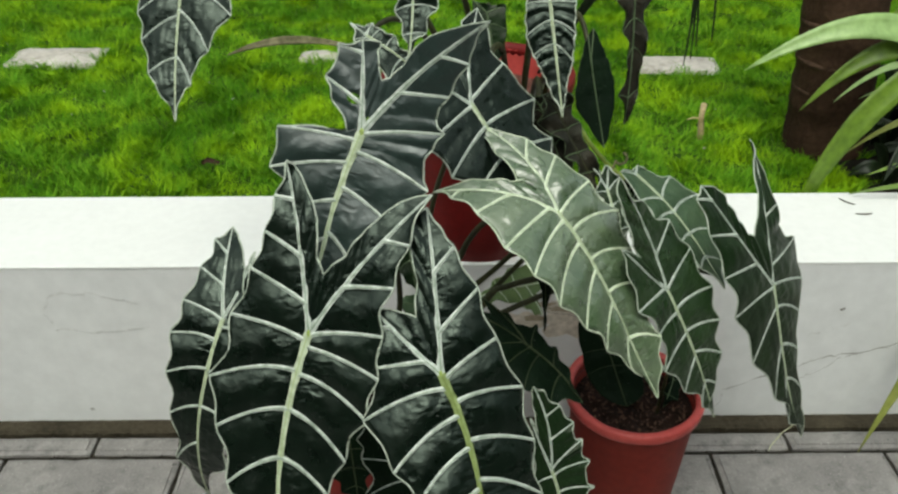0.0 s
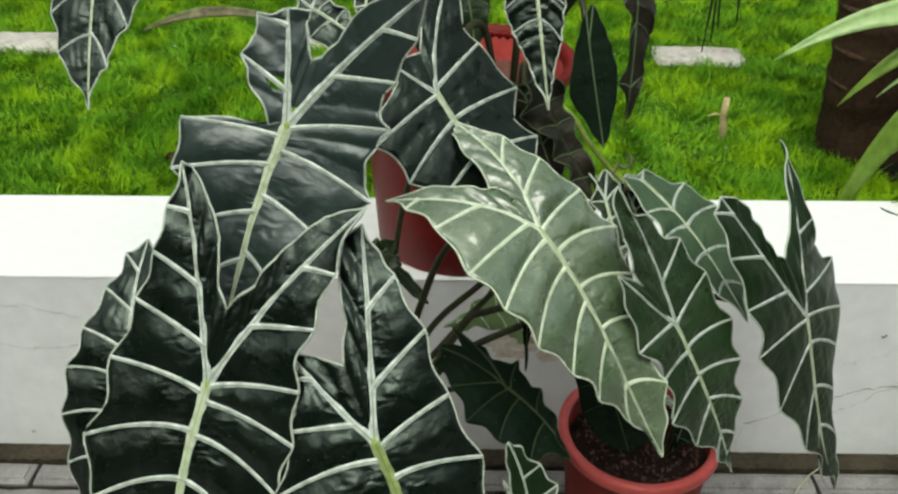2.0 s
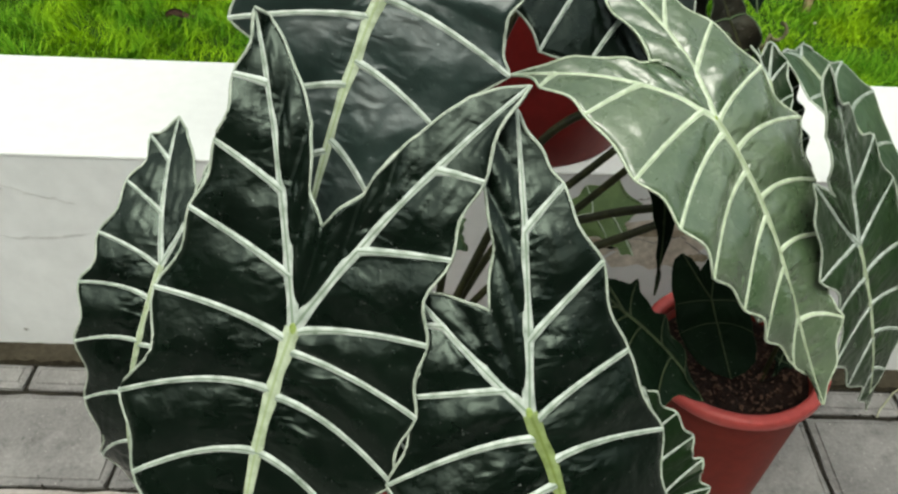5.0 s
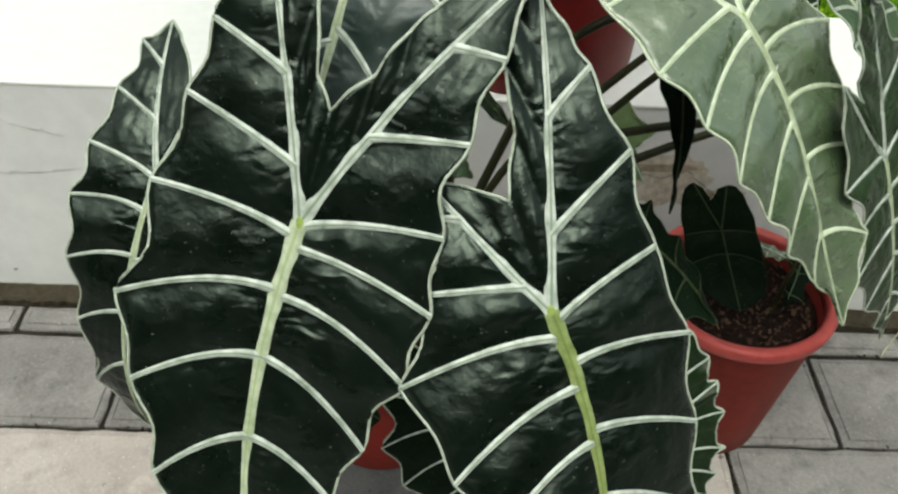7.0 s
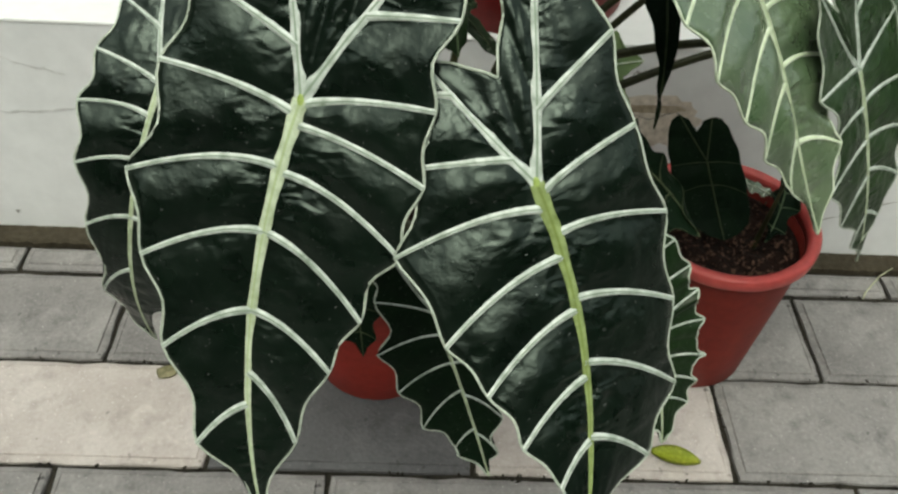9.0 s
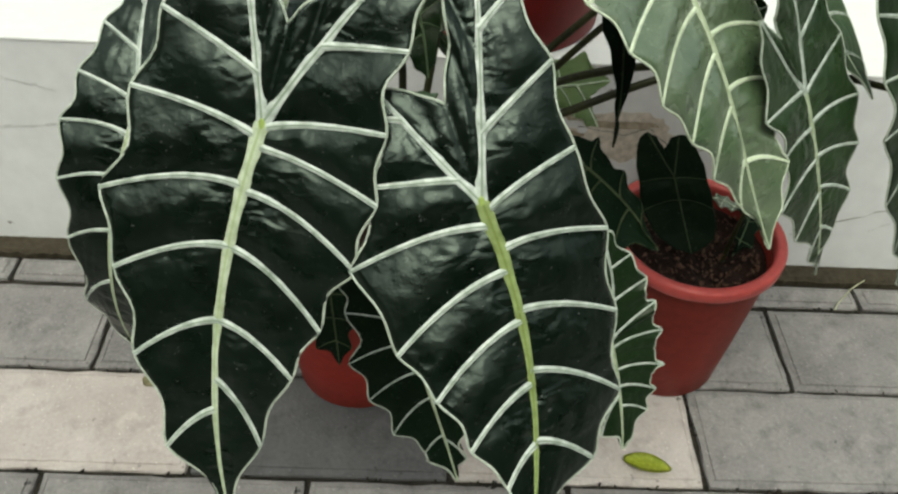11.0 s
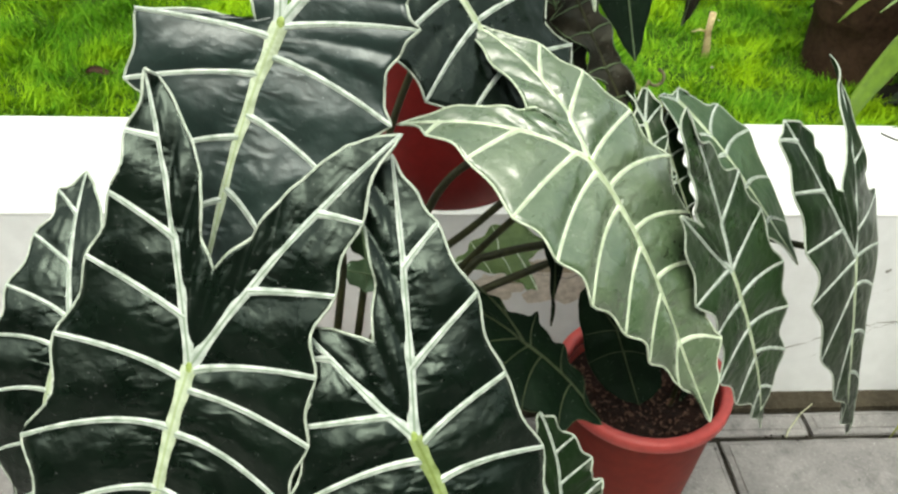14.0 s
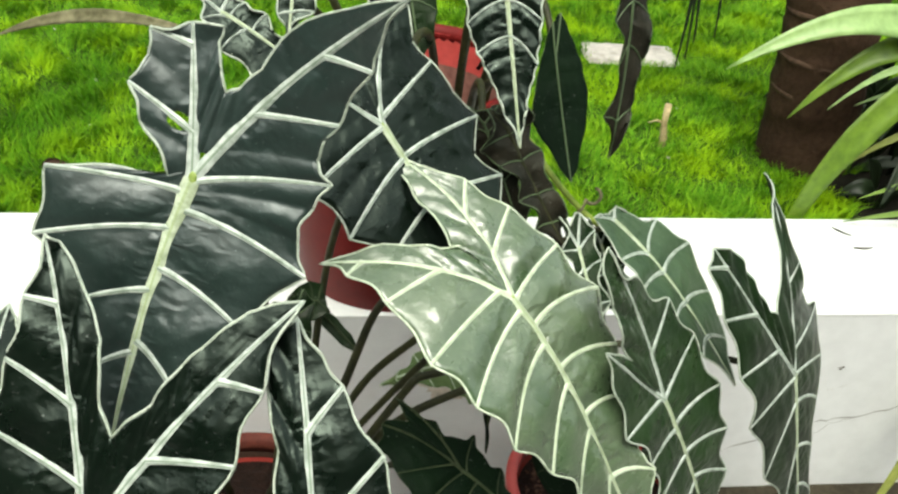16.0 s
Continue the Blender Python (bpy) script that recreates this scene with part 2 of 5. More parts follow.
def paver_material(name, low, high, worn, grit):
    """Cast concrete: soft cloudy tone, drifts of dirt, fine grit and small pits."""
    m, t, b = material(name, 0.8, 0.3)
    info = t.nodes.new("ShaderNodeObjectInfo")
    ramp = t.nodes.new("ShaderNodeValToRGB")
    e = ramp.color_ramp.elements
    e[0].position, e[0].color = 0.0, (*low, 1)
    e[1].position, e[1].color = 1.0, (*high, 1)
    t.links.new(info.outputs["Random"], ramp.inputs[0])
    c = mixed(t, noisy(t, 11, 0.35, 0.7, 3, None, 0.6), ramp.outputs[0], worn)
    c = mixed(t, noisy(t, 38, 0.52, 0.74, 3), c, tuple(x * 0.86 for x in low))
    f = noisy(t, 210, 0.3, 0.72)
    c = mixed(t, grit, c, mixed(t, f, tuple(x * 0.5 for x in low), tuple(x * 1.15 for x in worn)))
    c = mixed(t, noisy(t, 60, 0.70, 0.76, 2), c, tuple(x * 0.45 for x in low))
    scuff = noisy(t, 26, 0.60, 0.72, 5, None, 1.2)
    c = mixed(t, scuff, c, mixed(t, 0.22, c, tuple(min(1, x * 1.5) for x in worn)))
    c = mixed(t, noisy(t, 330, 0.68, 0.74, 2), c, tuple(min(1, x * 1.7) for x in worn))
    t.links.new(c, b.inputs["Base Color"])
    bumped(t, b, mixed(t, 0.35, noisy(t, 55, 0.3, 0.7, 5), f), 0.65, 0.003)
    return m


PAVER = paver_material("concrete_paver", (0.146, 0.140, 0.138), (0.216, 0.207, 0.203), (0.264, 0.254, 0.247), 0.24)
PAVER_BEIGE = paver_material("beige_paver", (0.362, 0.325, 0.302), (0.405, 0.367, 0.343), (0.465, 0.428, 0.405), 0.15)
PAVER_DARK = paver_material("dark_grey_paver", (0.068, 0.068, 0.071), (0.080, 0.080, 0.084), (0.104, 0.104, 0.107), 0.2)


# ---- mesh helpers ----
def finish(name, me, mat, parent=None, label="", smooth=True, at=None, turn=None):
    me.materials.append(mat)
    if smooth:
        me.polygons.foreach_set("use_smooth", [True] * len(me.polygons))
    ob = new(name, me)
    if at is not None:
        ob.location = at
    if turn is not None:
        ob.rotation_euler = [radians(a) for a in turn]
    if parent is not None:
        ob.parent = parent
    if label:
        tagged(ob, label)
    return ob


def part(name, bm, mat, parent=None, label="", smooth=True, at=None, turn=None):
    me = bpy.data.meshes.new(name)
    bm.to_mesh(me)
    bm.free()
    return finish(name, me, mat, parent, label, smooth, at, turn)


def box(lo, hi, bevel=0.0, segments=2):
    bm = bmesh.new()
    bmesh.ops.create_cube(bm, size=1)
    for v in bm.verts:
        v.co = [lo[i] + (v.co[i] + 0.5) * (hi[i] - lo[i]) for i in range(3)]
    if bevel:
        bmesh.ops.bevel(bm, geom=bm.edges[:], offset=bevel, segments=segments, affect="EDGES", profile=0.6)
    return bm


def lathe(profile, n=64, wobble=0.0):
    """A body of revolution from (radius, height) pairs."""
    bm = bmesh.new()
    rings = []
    for r, z in profile:
        rings.append([bm.verts.new((r * math.cos(2 * math.pi * i / n) * (1 + wobble * math.sin(4 * math.pi * i / n)), r * math.sin(2 * math.pi * i / n), z)) for i in range(n)])
    for a, b in zip(rings, rings[1:]):
        for i in range(n):
            bm.faces.new((a[i], a[(i + 1) % n], b[(i + 1) % n], b[i]))
    return bm


def tube(points, radii, n=8):
    """A tapered round stem through points."""
    bm = bmesh.new()
    pts = [Vector(p) for p in points]
    rings = []
    side = Vector((0.3, 0.9, 0.2))
    for i, p in enumerate(pts):
        along = (pts[min(i + 1, len(pts) - 1)] - pts[max(i - 1, 0)]).normalized()
        u = along.cross(side).normalized()
        w = along.cross(u)
        r = radii[i]
        rings.append([bm.verts.new(p + (u * math.cos(2 * math.pi * k / n) + w * math.sin(2 * math.pi * k / n)) * r) for k in range(n)])
    for a, b in zip(rings, rings[1:]):
        for i in range(n):
            bm.faces.new((a[i], a[(i + 1) % n], b[(i + 1) % n], b[i]))
    bm.faces.new(rings[0][::-1])
    bm.faces.new(rings[-1])
    bmesh.ops.recalc_face_normals(bm, faces=bm.faces)
    return bm


def bezier3(a, b, c, d, n):
    out = []
    for i in range(n + 1):
        t = i / n
        out.append(Vector(a) * (1 - t) ** 3 + Vector(b) * 3 * t * (1 - t) ** 2 + Vector(c) * 3 * t * t * (1 - t) + Vector(d) * t ** 3)
    return out


# ---- leaves ----
def leaf(plant, at, turn, bend, tip, bow, lobes, sinus, left, right, inner_left, inner_right, blade=BLADE_DARK, vein=VEIN_WHITE, rib=RIB_GREEN, rib_width=3.6, vein_width=2.2, pillow=3.2, holes=(), ruffle=4.0, dip=0.20, label="", seed=1, edge=0.9, name="leaf", arch=0.15):
    """An arrow-shaped leaf. In millimetres in the leaf's plane: x across, y from the tip up past the petiole's joint at (0, 0).
    left and right: the side veins from the tip to the lobe: (where on the rib, or minus where on the lobe's vein; the end at the margin)."""
    rng = random.Random(seed)
    slope_x, slope_y, down, up, curl_l, curl_r, twist, cup, sweep = bend

    def surface(x, y):
        return slope_x * x + slope_y * y + (down if y < 0 else up) * y * y + (curl_l if x < 0 else curl_r) * x * x + twist * x * y + cup * x * x * y + sweep * x * y * y

    def mm(p):
        return np.array(p[:2], float) / 1000

    def quad(a, c, b, t):
        return (1 - t) ** 2 * a + 2 * t * (1 - t) * c + t * t * b

    zero = np.zeros(2)
    tip, bow, sinus = mm(tip), mm(bow), mm(sinus)
    lt, lc, rt, rc = (mm(p) for p in lobes)
    verts, faces, places, strips = [], [], [], []
    NS, NT = 18, 8

    def side(veins, inner, lobe_tip, lobe_bow):
        def ribpoint(g):
            return quad(zero, bow, tip, g) if g >= 0 else quad(zero, lobe_bow, lobe_tip, -g)
        chain = [(1.0, tip, 0, 2)]
        for v in veins:
            chain.append((v[0], np.array(v[1:3], float) / 1000, arch * (0.15 if v[0] < 0 else 0.55 if v[0] < 0.06 else 1.0), 0 if len(v) > 3 else 1))
        chain.append((-1.0, lobe_tip, 0, 2))
        n = len(inner) + 1
        back = [(-1.0, lobe_tip, 0, 0)] + [(-1.0 + (i + 1) / n, mm(p), 0, 0) for i, p in enumerate(inner)] + [(-0.0, sinus, 0, 0)]
        margin = []
        for group, outer in ((chain, True), (back, False)):
            for i in range(len(group) - 1):
                (g0, e0, b0, k0), (g1, e1, b1, k1) = group[i], group[i + 1]
                r0, r1 = ribpoint(g0), ribpoint(g1)

                def curve(r, e, b, g, s):
                    d = e - r
                    q = np.array((-d[1], d[0]))
                    ahead = ribpoint(g - 0.03) - ribpoint(g + 0.03) if -0.96 < g < 0.96 else zero
                    if q @ ahead < 0:
                        q = -q
                    return quad(r, r + d * 0.36 + q * b, e, s)
                chord = e1 - e0
                out = np.array((-chord[1], chord[0]))
                centre = (r0 + r1) / 2
                if out @ ((e0 + e1) / 2 - centre) < 0:
                    out = -out
                sway = dip * rng.uniform(0.6, 1.3) * (1 if outer else -0.3)
                lift = ruffle / 1000 * rng.uniform(-0.6, 1.2)
                room = min(1.0, float(np.linalg.norm((e0 + e1) / 2 - centre)) / 0.045) * min(1.0, float(np.linalg.norm(chord)) / 0.03)
                hump = pillow / 1000 * rng.uniform(0.7, 1.3) * room * (0.35 if outer and 0 in (k0, k1) else 1.0)
                wave = rng.uniform(0, 6.28)
                base = len(verts)
                panel = base // ((NS + 1) * (NT + 1))
                for a in range(NS + 1):
                    s = a / NS
                    for c in range(NT + 1):
                        t = c / NT
                        p = (1 - t) * curve(r0, e0, b0, g0, s) + t * curve(r1, e1, b1, g1, s)
                        line = (1 - t) * r0 + t * r1
                        p = p + (ribpoint((1 - t) * g0 + t * g1) - line) * (1 - s)
                        p = p - out * sway * math.sin(math.pi * t) ** 2 * s ** 4
                        z = surface(p[0], p[1])
                        bell = math.sin(math.pi * t)
                        z += hump * bell * math.sin(math.pi * min(1, s * 1.02)) ** 0.7 + lift * bell * s ** 3
                        z += 0.0004 * room * math.sin(7.5 * math.pi * s + 4 * t + wave) * bell * math.sin(math.pi * s)
                        verts.append((p[0], p[1], z))
                        places.append((s, t + 1.37 * panel))
                for a in range(NS):
                    for c in range(NT):
                        w = base + a * (NT + 1) + c
                        faces.append((w, w + 1, w + NT + 2, w + NT + 1))
                margin += [verts[base + NS * (NT + 1) + c] for c in range(NT + 1)][(1 if margin else 0):]
                if outer and k1 == 1:
                    pts = [curve(r1, e1, b1, g1, s / 12) for s in range(13)]
                    strips.append(([(x, y, surface(x, y)) for x, y in pts], vein_width))
        return margin

    ml = side(left, inner_left, lt, lc)
    mr = side(right, inner_right, rt, rc)
    bm = bmesh.new()
    vs = [bm.verts.new(v) for v in verts]
    layer = bm.loops.layers.uv.new("panel")
    for f in faces:
        for i, corner in zip(f, bm.faces.new([vs[i] for i in f]).loops):
            corner[layer].uv = places[i]
    bmesh.ops.remove_doubles(bm, verts=bm.verts[:], dist=0.00012)
    for hx, hy, rx, ry in holes:
        gone = set()
        for v in bm.verts:
            d = math.hypot((v.co.x * 1000 - hx) / rx, (v.co.y * 1000 - hy) / ry)
            if d < 1.45:
                k = 1.0 / max(d, 0.05)
                v.co.x, v.co.y = (hx + (v.co.x * 1000 - hx) * k) / 1000, (hy + (v.co.y * 1000 - hy) * k) / 1000
                gone.add(v)
        bmesh.ops.delete(bm, geom=[f for f in bm.faces if all(v in gone for v in f.verts)], context="FACES")
    bm.normal_update()
    for f in bm.faces:
        if f.normal.z < 0:
            f.normal_flip()
    ob = part(name, bm, blade, plant, label, at=Vector(at) - plant.location, turn=turn)
    solid = ob.modifiers.new("thickness", "SOLIDIFY")
    solid.thickness, solid.offset = 0.0011, -1.0

    def ribbon(part_name, pts, w0, w1, height, mat):
        me = bpy.data.meshes.new(part_name)
        rows, fs, us = [], [], []
        across = (-1.0, -0.62, 0.0, 0.62, 1.0)
        heights = (0.30, 0.92, 1.0, 0.92, 0.30)
        for i, p in enumerate(pts):
            q0, q1 = pts[max(i - 1, 0)], pts[min(i + 1, len(pts) - 1)]
            d = np.array((q1[0] - q0[0], q1[1] - q0[1]))
            d = d / (np.linalg.norm(d) + 1e-9)
            f = i / (len(pts) - 1)
            w = (w0 + (w1 - w0) * f) / 1000 * rng.uniform(0.93, 1.07)
            for a, h in zip(across, heights):
                x, y = p[0] - d[1] * a * w, p[1] + d[0] * a * w
                rows.append((x, y, p[2] + h * height * (0.5 + 0.5 * (1 - f)) / 1000 + slope_x * (x - p[0]) + slope_y * (y - p[1])))
                us.append((a + 1) / 2)
        for i in range(len(pts) - 1):
            for k in range(4):
                w = i * 5 + k
                fs.append((w, w + 5, w + 6, w + 1))
        me.from_pydata(rows, [], fs)
        layer = me.uv_layers.new(name="across")
        for loop in me.loops:
            layer.data[loop.index].uv = (us[loop.vertex_index], 0.5)
        return finish(part_name, me, mat, ob)

    def ribline(c, e, n=20):
        pts = [quad(zero, c, e, i / n) for i in range(n + 1)]
        return [(x, y, surface(x, y)) for x, y in pts]

    ribbon("midrib", ribline(bow, tip), rib_width, 0.8, 1.7, rib)
    ribbon("lobe_rib", ribline(lc, lt), rib_width * 0.80, 0.9, 1.5, vein if rib in (RIB_GREEN, RIB_LIME) else rib)
    ribbon("lobe_rib", ribline(rc, rt), rib_width * 0.80, 0.9, 1.5, vein if rib in (RIB_GREEN, RIB_LIME) else rib)
    for pts, w in strips:
        ribbon("side_vein", pts, w * 0.98, w * 0.58, 1.5, vein)
    if rib in (RIB_GREEN, RIB_LIME) and rib_width > 2.9:
        bm = bmesh.new()
        bmesh.ops.create_uvsphere(bm, u_segments=14, v_segments=8, radius=rib_width * 0.55 / 1000)
        for v in bm.verts:
            v.co.y *= 1.7
            v.co.z = v.co.z * 0.4 + 0.0009
        part("leaf_joint", bm, JOINT_LIME, ob, "yellow-green joint of the petiole")
    if edge:
        for line in (ml, mr):
            bm = tube([(x, y, z - 0.0005) for x, y, z in line], [edge / 1000] * len(line), 5)
            part("leaf_edge", bm, EDGE_PALE if vein is VEIN_WHITE else vein, ob)
    return ob


def pot(plant, rim_radius, base_radius, height, soil_depth=0.035, skin=POT_RED_SHADED, rim_skin=POT_RIM):
    """A tapered plastic nursery pot with a thick turned rim, and its soil."""
    t = 0.0035
    r, b, h = rim_radius, base_radius, height
    mid = lambda z: b + (r * 0.93 - b) * z / h
    profile = [(0.002, 0.004), (b - 0.004, 0.004), (b - 0.002, 0.0), (b, 0.003), (mid(h * 0.3), h * 0.3), (mid(h * 0.6), h * 0.6), (mid(h - 0.020), h - 0.020), (mid(h - 0.008), h - 0.008),
               (mid(h - 0.008) - t, h - 0.008), (mid(h * 0.6) - t, h * 0.6), (mid(h * 0.3) - t, h * 0.3)]
    part("pot", lathe(profile, 72, 0.004), skin, plant, "red plastic nursery pot")
    m = mid(h - 0.018)
    lip = [(m + 0.0005, h - 0.018), (r - 0.002, h - 0.0165), (r, h - 0.014), (r + 0.0005, h - 0.004), (r - 0.001, h - 0.001), (r - 0.004, h), (r - 0.009, h - 0.0005), (r - 0.0125, h - 0.003), (m - t - 0.0008, h - 0.010), (m - t - 0.0008, h - 0.018), (m + 0.0005, h - 0.018)]
    bm = lathe(lip, 72, 0.006)
    for v in bm.verts:
        v.co.z += 0.0016 * math.sin(2 * math.atan2(v.co.y, v.co.x) + r * 90) + 0.0008 * noise.noise(v.co * 40)
    part("rim", bm, rim_skin, plant, "thick turned rim")
    soil_z = h - soil_depth
    sr = mid(soil_z) - t - 0.001
    bm = bmesh.new()
    n, rings = 48, 12
    centre = bm.verts.new((0, 0, soil_z + 0.006))
    last = None
    for k in range(1, rings + 1):
        ring = []
        for i in range(n):
            a = 2 * math.pi * i / n
            q = Vector((math.cos(a), math.sin(a), 0)) * sr * k / rings
            lump = 0.010 * noise.noise(q * 38) + 0.005 * noise.noise(q * 110) if k < rings else -0.003
            ring.append(bm.verts.new((q.x, q.y, soil_z + lump)))
        for i in range(n):
            if last is None:
                bm.faces.new((centre, ring[i], ring[(i + 1) % n]))
            else:
                bm.faces.new((last[i], ring[i], ring[(i + 1) % n], last[(i + 1) % n]))
        last = ring
    part("soil", bm, SOIL, plant, "dark brown potting soil")
    return soil_z


def soil_bits(plant, radius, z, count, seed):
    """Coir chips and husk strewn over the soil."""
    rng = random.Random(seed)
    bm = bmesh.new()
    for _ in range(count):
        a, r = rng.uniform(0, 6.28), radius * math.sqrt(rng.random())
        m = Matrix.Translation((r * math.cos(a), r * math.sin(a), z + rng.uniform(0.002, 0.010))) @ Euler((rng.uniform(-1, 1), rng.uniform(-1, 1), rng.uniform(0, 6))).to_matrix().to_4x4()
        s = rng.uniform(0.0010, 0.0030)
        bmesh.ops.create_cube(bm, size=1, matrix=m @ Matrix.Diagonal((s * rng.uniform(1, 2.6), s, s * 0.6, 1)))
    ob = part("coir", bm, COIR, plant, "reddish brown coir chips", smooth=False)
    return tagged(ob, kind="stuff")


def petiole(plant, start, middle, end, r0=0.0040, r1=0.0028, mat=PETIOLE):
    a, m, e = Vector(start), Vector(middle), Vector(end)
    pts = bezier3(a, a + (m - a) * 0.75, m + (e - m) * 0.35, e, 18)
    o = plant.location
    return part("petiole", tube([p - o for p in pts], [r0 + (r1 - r0) * i / 18 for i in range(19)], 10), mat, plant)


def petiole_through(plant, points, r0=0.0046, r1=0.0030, mat=PETIOLE):
    """A stem that passes smoothly through the points."""
    p = [Vector(q) for q in points]
    p = [p[0] * 2 - p[1]] + p + [p[-1] * 2 - p[-2]]
    line = []
    for i in range(1, len(p) - 2):
        for k in range(8):
            t = k / 8
            line.append(0.5 * (2 * p[i] + (p[i + 1] - p[i - 1]) * t + (2 * p[i - 1] - 5 * p[i] + 4 * p[i + 1] - p[i + 2]) * t * t + (3 * p[i] - p[i - 1] - 3 * p[i + 1] + p[i + 2]) * t ** 3))
    line.append(p[-2])
    o, n = plant.location, len(line) - 1
    return part("petiole", tube([q - o for q in line], [r0 + (r1 - r0) * i / n for i in range(n + 1)], 10), mat, plant)


def plant_base(x, y, z, label):
    p = new("potted_plant")
    p.location = (x, y, z)
    p.empty_display_size = 0.05
    return tagged(p, label, "potted plant", "potted plants")


# ---- structure ----
WALL_Y, WALL_TOP, WALL_DEEP = 1.0867, 0.331, 0.225
LAWN = 0.305
bm = box((-4.7, WALL_Y, -0.2), (4.7, WALL_Y + WALL_DEEP, WALL_TOP - 0.005), 0.0)
wall = part("wall_planter", bm, PAINT, smooth=False)
tagged(wall, "low white-painted cement planter wall with hairline cracks", "wall", kind="structure")
cap = part("wall_cap", box((-4.7, WALL_Y - 0.001, WALL_TOP - 0.005), (4.7, WALL_Y + WALL_DEEP + 0.002, WALL_TOP), 0.002, 2), CAP, smooth=False)
tagged(cap, "bright white painted top of the planter wall", "wall cap", kind="structure")


def crack(points, width, mat=CRACK):
    """A hairline crack in the wall's face, from (x, z) to (x, z)."""
    rng = random.Random(len(points) * 7 + int(points[0][0] * 100))
    line = []
    for (x0, z0), (x1, z1) in zip(points, points[1:]):
        for i in range(6):
            t = i / 6
            line.append((x0 + (x1 - x0) * t + rng.uniform(-1, 1) * 0.003, z0 + (z1 - z0) * t + rng.uniform(-1, 1) * 0.003))
    line.append(points[-1])
    bm = bmesh.new()
    rows = []
    for i, (x, z) in enumerate(line):
        w = width * rng.uniform(0.3, 1.2)
        rows.append((bm.verts.new((x, WALL_Y - 0.0006, z - w)), bm.verts.new((x, WALL_Y - 0.0009, z + w))))
    for a, b in zip(rows, rows[1:]):
        bm.faces.new((a[0], b[0], b[1], a[1]))
    return part("crack", bm, mat, wall, smooth=False)


crack([(0.482, 0.018), (0.488, 0.066), (0.527, 0.085), (0.611, 0.120), (0.643, 0.138), (0.705, 0.146), (0.790, 0.172)], 0.0012)
crack([(0.600, 0.080), (0.642, 0.105), (0.668, 0.131), (0.72, 0.150)], 0.0010)
crack([(0.609, 0.187), (0.628, 0.190)], 0.0028, STAIN)
crack([(0.645, 0.198), (0.655, 0.199)], 0.0026, STAIN)
crack([(0.662, 0.202), (0.674, 0.206)], 0.0030, STAIN)
crack([(0.652, 0.239), (0.656, 0.240)], 0.0030)
crack([(-0.575, 0.281), (-0.631, 0.277), (-0.649, 0.243), (-0.634, 0.208), (-0.561, 0.201), (-0.483, 0.212)], 0.0022, STAIN)
crack([(-0.571, 0.280), (-0.519, 0.265), (-0.490, 0.258)], 0.0022, STAIN)
crack([(-0.619, 0.034), (-0.613, 0.031)], 0.0022)
crack([(0.188, 0.292), (0.199, 0.296)], 0.0022)
crack([(0.16, 0.238), (0.217, 0.228), (0.250, 0.238), (0.277, 0.212), (0.33, 0.21)], 0.0011)

# bare cement showing through the paint behind the plants
PATCH = two_scale("bare_cement", (0.27, 0.225, 0.155), (0.46, 0.40, 0.31), 30, 140, 0.9, 0.1, 0.5, 0.002)
PATCH_PALE = two_scale("stained_paint", (0.50, 0.44, 0.36), (0.68, 0.63, 0.56), 24, 120, 0.9, 0.1, 0.4, 0.001)
for px, pz, rx, rz, k, skin, proud in ((0.222, 0.222, 0.062, 0.040, 5, PATCH_PALE, 0.0004), (0.130, 0.215, 0.040, 0.022, 6, PATCH_PALE, 0.0004), (0.215, 0.243, 0.046, 0.006, 1, PATCH, 0.0008), (0.160, 0.252, 0.020, 0.005, 2, PATCH, 0.0008),
                                      (0.150, 0.225, 0.018, 0.006, 3, PATCH, 0.0008), (0.278, 0.205, 0.014, 0.007, 4, PATCH, 0.0008)):
    bm = bmesh.new()
    ring = []
    for i in range(36):
        a = 2 * math.pi * i / 36
        f = 1 + 0.45 * noise.noise(Vector((math.cos(a) * 2, math.sin(a) * 2, k))) + 0.2 * noise.noise(Vector((math.cos(a) * 7, math.sin(a) * 7, k)))
        ring.append(bm.verts.new((px + rx * f * math.cos(a), WALL_Y - proud, pz + rz * f * math.sin(a))))
    bm.faces.new(ring)
    part("peeled_patch", bm, skin, wall, smooth=False)

